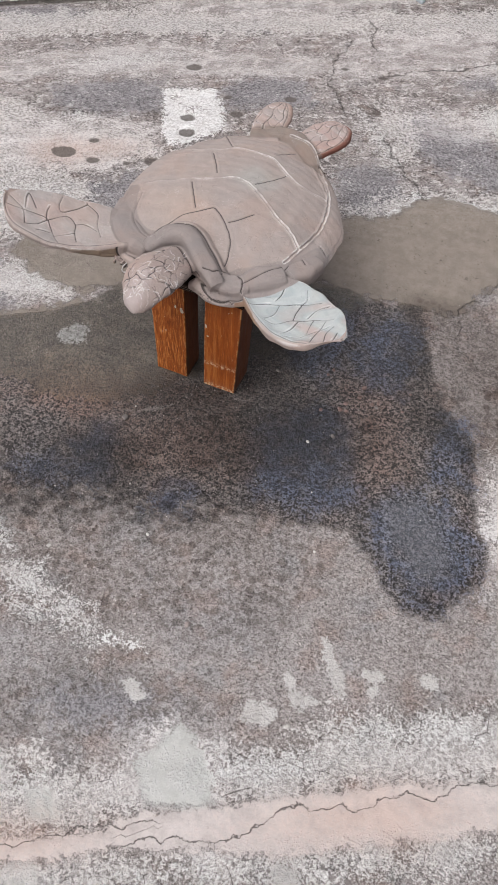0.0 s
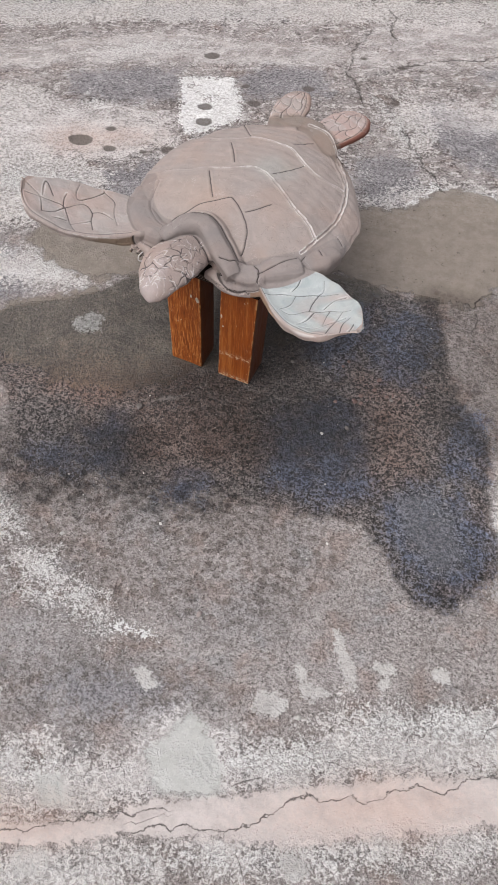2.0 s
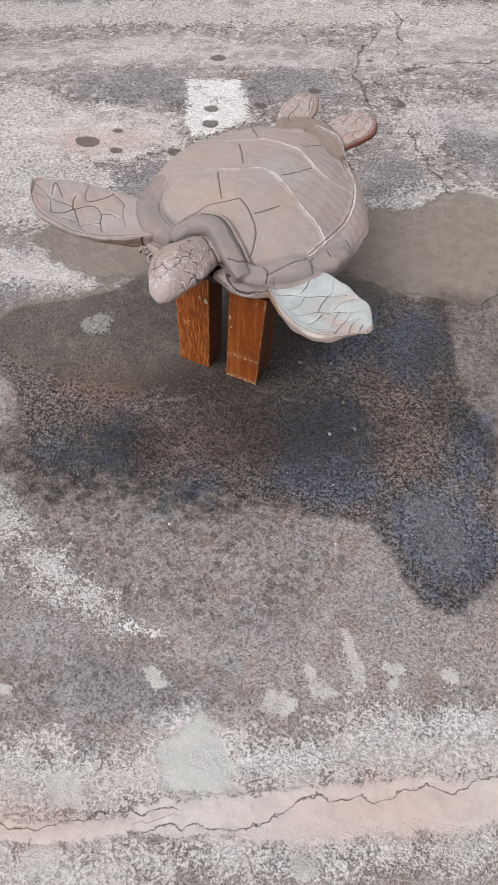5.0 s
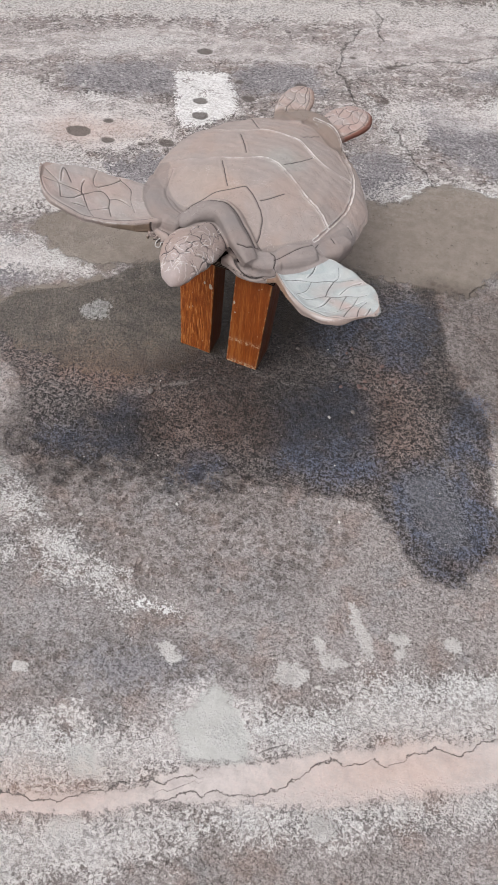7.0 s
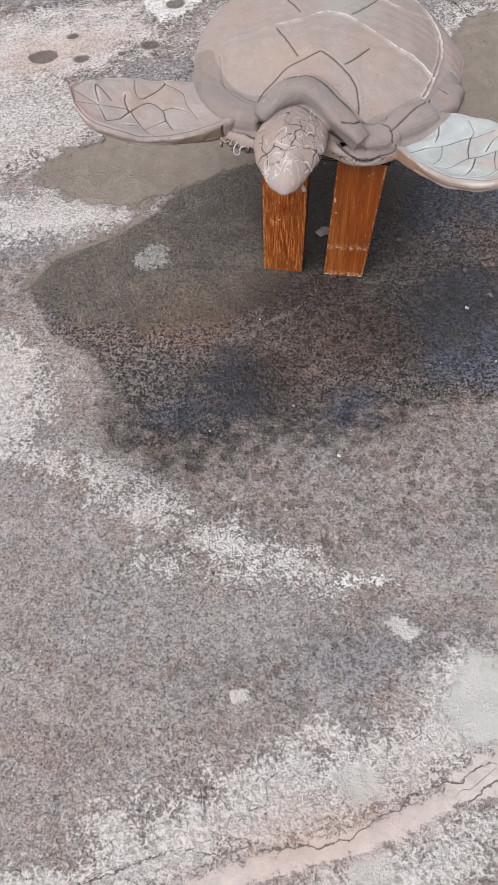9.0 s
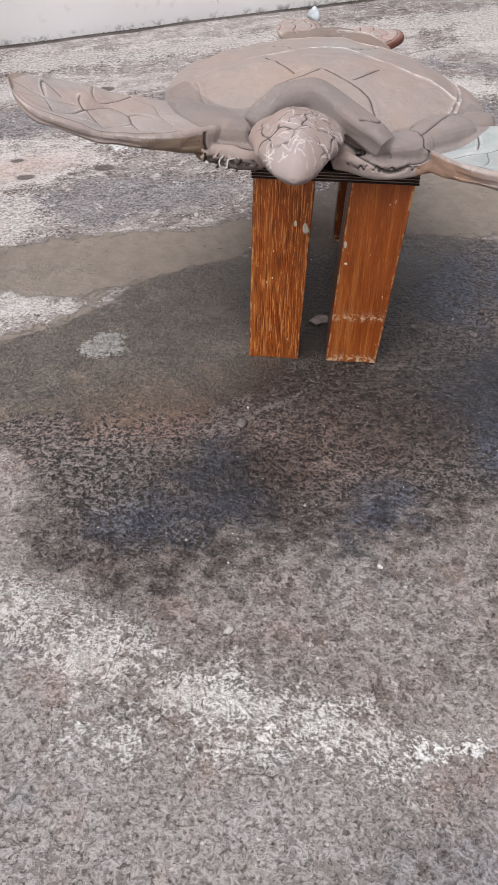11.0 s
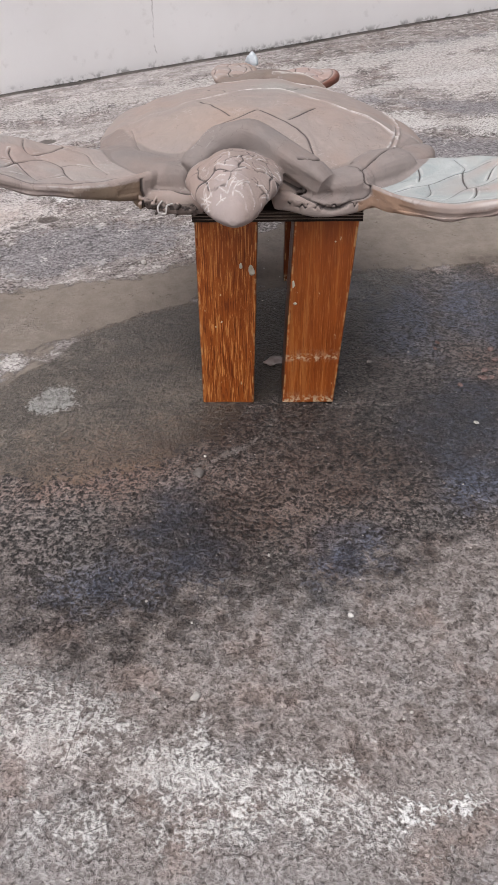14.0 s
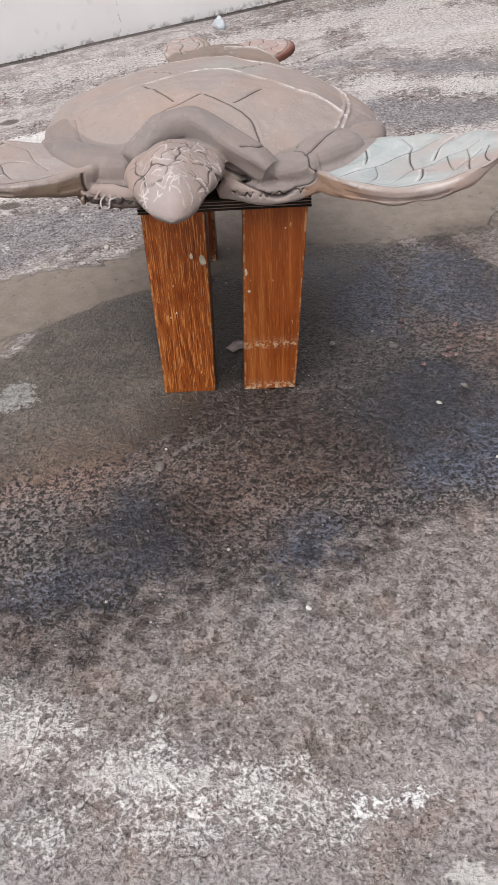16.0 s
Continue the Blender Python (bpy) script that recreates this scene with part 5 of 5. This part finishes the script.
    paint(0.8 * soft(seg_dist(P, bezier(REAR_ROLL, 20)) - 0.024, 0.0, 0.006) * (P[:, 1] > 0.40), (0.185, 0.148, 0.125))
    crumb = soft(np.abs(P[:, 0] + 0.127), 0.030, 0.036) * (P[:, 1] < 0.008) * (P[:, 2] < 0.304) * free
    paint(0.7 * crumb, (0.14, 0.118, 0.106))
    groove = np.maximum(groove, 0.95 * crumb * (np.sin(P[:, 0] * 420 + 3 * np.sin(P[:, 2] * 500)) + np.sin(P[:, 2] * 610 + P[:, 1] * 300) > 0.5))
    # folds and lower seam, darkened in colour with the same crease shade
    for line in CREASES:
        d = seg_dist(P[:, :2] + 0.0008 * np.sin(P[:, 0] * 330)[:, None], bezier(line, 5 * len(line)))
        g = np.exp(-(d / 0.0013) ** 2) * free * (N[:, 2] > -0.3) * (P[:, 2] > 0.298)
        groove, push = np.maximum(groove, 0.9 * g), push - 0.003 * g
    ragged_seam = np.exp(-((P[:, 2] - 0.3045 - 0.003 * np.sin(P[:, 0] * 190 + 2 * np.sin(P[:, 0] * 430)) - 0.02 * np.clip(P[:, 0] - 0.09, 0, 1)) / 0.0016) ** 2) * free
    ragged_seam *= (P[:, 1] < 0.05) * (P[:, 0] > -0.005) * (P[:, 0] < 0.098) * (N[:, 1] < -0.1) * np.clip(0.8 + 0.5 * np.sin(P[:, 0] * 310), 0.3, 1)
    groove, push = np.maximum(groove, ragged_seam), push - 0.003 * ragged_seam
    # lines scored into the shell
    r = np.linalg.norm(P[:, :2] - SHELL_C, axis=1) / shell_radius(np.arctan2(P[:, 1] - SHELL_C[1], P[:, 0] - SHELL_C[0]))
    on = free & (r < 1.0) & (N[:, 2] > 0.3)
    wob = 0.0004 * np.sin(P[:, 0] * 210 + 3 * np.sin(P[:, 1] * 95))
    for line in DARK_LINES:
        d = seg_dist(P[:, :2] + 0.6 * wob[:, None], bezier(line, 4 * len(line)))
        g = np.exp(-(d / 0.0013) ** 2) * on * (0.5 if line is DARK_LINES[-1] else 1.0)
        groove, push = np.maximum(groove, 0.9 * g), push - 0.0018 * g + 0.0005 * np.exp(-((d - 0.005) / 0.0025) ** 2) * on
    for line, bright in zip(LIGHT_LINES, (1.0, 1.0, 0.85)):
        d = seg_dist(P[:, :2] + wob[:, None], bezier(line, 4 * len(line)))
        g = np.exp(-(d / 0.0014) ** 2) * on
        groove = np.maximum(groove, 0.35 * g)
        burr_highlight = np.maximum(burr_highlight, bright * np.exp(-((d - 0.0028) / 0.0010) ** 2) * on * np.clip((P[:, 0] + 0.16) / 0.14, 0.15, 1) * np.clip(0.9 + 0.4 * np.sin(P[:, 0] * 64 + P[:, 1] * 39), 0.3, 1))
        push += -0.0018 * g + 0.0012 * np.exp(-((d - 0.0035) / 0.0018) ** 2) * on
    # a bluish wash on one plate and the warm front plates
    paint(0.45 * np.exp(-(np.hypot(P[:, 0] - 0.01, P[:, 1] - 0.265) / 0.045) ** 4) * on, (0.33, 0.34, 0.32))
    paint(0.35 * np.exp(-(np.hypot(P[:, 0] + 0.10, P[:, 1] - 0.13) / 0.06) ** 4) * on, (0.36, 0.28, 0.23))
    # thumbed, uneven surface
    rnd = np.random.default_rng(7)
    for amp, freq in ((0.0022, 28.0), (0.0012, 70.0), (0.0006, 160.0)):
        for _ in range(4):
            push += amp / 2 * np.sin(P @ rnd.normal(0, freq, 3) + rnd.uniform(0, 6.3))
    P = P + N * push[:, None]
    over = (P[:, 0] > -0.109) & (P[:, 0] < 0.101) & (P[:, 1] > -0.006) & (P[:, 1] < 0.42)
    P[over, 2] = np.maximum(P[over, 2], 0.2886)
    low = (P[:, 1] < 0.40)
    P[low, 2] = np.maximum(P[low, 2], 0.2886 + 0.35 * np.minimum(P[low, 2] - 0.2886, 0) * (np.abs(P[low, 0]) > 0.12))
    me.vertices.foreach_set("co", P.astype(np.float32).ravel())
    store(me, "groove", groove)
    store(me, "burr_highlight", np.clip(burr_highlight, 0, 1))
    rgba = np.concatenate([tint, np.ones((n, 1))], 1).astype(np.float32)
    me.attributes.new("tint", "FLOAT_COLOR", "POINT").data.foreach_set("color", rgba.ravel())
    me.polygons.foreach_set("use_smooth", [True] * len(me.polygons))
    if not me.materials:
        me.materials.append(CLAY)
    me.update()
    return tagged(ob, "grey-pink clay sea turtle statue with scored plates lying on the stool", "statue")


turtle = build_turtle()


# ---- pebbles and litter ----
def pebble_mesh(name, seed, material, squash=0.6, jag=0.25, peak=0.0):
    bm = bmesh.new()
    bmesh.ops.create_icosphere(bm, subdivisions=2, radius=1.0)
    for v in bm.verts:
        v.co *= 1 + jag * noise.noise(v.co * 1.3 + Vector((seed * 7.1, 0, 0)))
        v.co.x, v.co.y = v.co.x * (1 - peak * v.co.z), v.co.y * (1 - peak * v.co.z)
        v.co.z *= squash
    me = bpy.data.meshes.new(name)
    bm.to_mesh(me)
    bm.free()
    me.materials.append(material)
    me.polygons.foreach_set("use_smooth", [True] * len(me.polygons))
    return me


def pebble(name, x, y, r, material, seed, label, squash=0.6, jag=0.25, group="", peak=0.0):
    ob = new(name, pebble_mesh(name, seed, material, squash, jag, peak))
    ob.matrix_world = pose(x, y, r * squash * 0.7, 0, 0, seed * 77) @ Matrix.Diagonal((r, r * 0.8, r, 1))
    return tagged(ob, label, "stone", group)


pebble("stone", -0.055, 1.765, 0.020, BLUE_STONE, 9, "bluish white stone lying at the foot of the wall", 1.0, 0.45, "", 0.45)
for k, (x, y, r, m, label) in enumerate((
        (0.072, -0.378, 0.0045, PALE_STONE, "tiny white pebble on the damp concrete"), (-0.086, -0.477, 0.0065, PALE_STONE, "small pale pebble on the concrete"),
        (0.271, -0.049, 0.0048, PALE_STONE, "tiny white pebble on the wet stain"), (0.456, -0.599, 0.0075, PALE_STONE, "small white pebble in a dark ring of dirt"),
        (-0.102, -0.152, 0.010, GREY_STONE, "flat grey pebble on the wet concrete"), (0.228, 0.086, 0.0075, GREY_STONE, "small brown-grey pebble on the wet stain"),
        (0.223, -0.509, 0.008, MORTAR, "flat round pebble set in the concrete"), (0.377, -0.279, 0.004, PALE_STONE, "tiny white pebble on the concrete"),
        (0.33, 0.135, 0.008, PINK_STONE, "pinkish chip on the wet stain"), (0.30, 0.06, 0.006, PINK_STONE, "pinkish chip on the wet stain"), (0.36, 0.10, 0.006, PINK_STONE, "pinkish chip on the wet stain"),
        (-0.24, 0.429, 0.008, PALE_STONE, "pale chip on the tan mortar"), (0.14, 0.10, 0.006, GREY_STONE, "small grey pebble beside the stool"), (-0.27, 0.30, 0.004, GREY_STONE, "tiny grey pebble on the tan mortar"))):
    pebble("pebble", x, y, r * 0.8, m, k + 2, label, 0.3 if m is PINK_STONE else 0.6, 0.35, "pebbles on the concrete")
rnd = random.Random(12)
for k in range(16):
    x, y, r = rnd.uniform(0.24, 0.43), rnd.uniform(-0.02, 0.17), rnd.uniform(0.003, 0.0062)
    pink = rnd.random() < 0.55
    pebble("pebble", x, y, r, PINK_STONE if pink else GREY_STONE, 40 + k, "reddish pebble set in the wet concrete" if pink else "dark grey pebble set in the wet concrete", 0.45, 0.4, "pebbles on the concrete")
chip = pebble("mortar_chip", -0.004, 0.104, 0.015, MORTAR, 33, "flat pinkish chip of mortar under the stool", 0.14, 0.7)


def grit(name, count, seed, spread, size, material, label):
    """Loose grains, joined into one mesh."""
    rnd = random.Random(seed)
    base = pebble_mesh("grain", seed, material, 0.7, 0.5)
    shape = [Vector(v.co) for v in base.vertices][:12]
    hull = bmesh.new()
    for v in shape:
        hull.verts.new(v)
    bmesh.ops.convex_hull(hull, input=hull.verts[:])
    hull.verts.index_update()
    hv, hf = [v.co.copy() for v in hull.verts], [tuple(v.index for v in f.verts) for f in hull.faces]
    hull.free()
    bpy.data.meshes.remove(base)
    verts, faces = [], []
    for _ in range(count):
        x, y = spread(rnd)
        r = rnd.uniform(*size) * rnd.uniform(0.6, 1.0)
        turn = pose(0, 0, 0, rnd.uniform(-30, 30), rnd.uniform(-30, 30), rnd.uniform(0, 360))
        faces += [tuple(k + len(verts) for k in f) for f in hf]
        verts += [turn @ (v * r) + Vector((x, y, r * 0.35)) for v in hv]
    return tagged(new(name, mesh_of(name, verts, faces, material, True)), label, "grit", kind="stuff")


grit("pale_grit", 220, 5, lambda r: (r.uniform(-0.9, 0.95), r.uniform(-1.0, 1.0)), (0.0010, 0.0026), PALE_STONE, "loose pale sand grains on the concrete")
grit("grey_grit", 1200, 6, lambda r: (r.gauss(0.05, 0.40), r.gauss(-0.05, 0.42)), (0.0006, 0.0020), GREY_STONE, "loose grey sand grains on the concrete")


def wall_foot(r):
    x = r.uniform(-2.0, 2.5)
    while noise.noise((x * 5, 3.3, 0)) + 0.25 < r.uniform(-0.5, 0.6):
        x = r.uniform(-2.0, 2.5)
    p = WALL @ Vector((x, -abs(r.gauss(0, 0.008)) - 0.001, 0))
    return p.x, p.y


grit("wall_foot_dirt", 2600, 9, wall_foot, (0.0007, 0.0020), DIRT, "dark damp dirt and crumbs along the foot of the wall")


# ---- bent wire at the shoulder ----
def wire():
    pts = bezier(((-0.136, -0.010, 0.306), (-0.142, -0.022, 0.302), (-0.140, -0.030, 0.297), (-0.133, -0.028, 0.296), (-0.132, -0.021, 0.302), (-0.126, -0.020, 0.304), (-0.118, -0.014, 0.303)), 60)
    forms = []
    tube(forms, pts, (0.0011, 0.0011), 120, 8)
    v, f = forms[0]
    ob = new("bent_wire", mesh_of("bent_wire", v, f, WIRE, True))
    return tagged(ob, "thin grey bent wire poking from the clay shoulder", "wire")


wire()
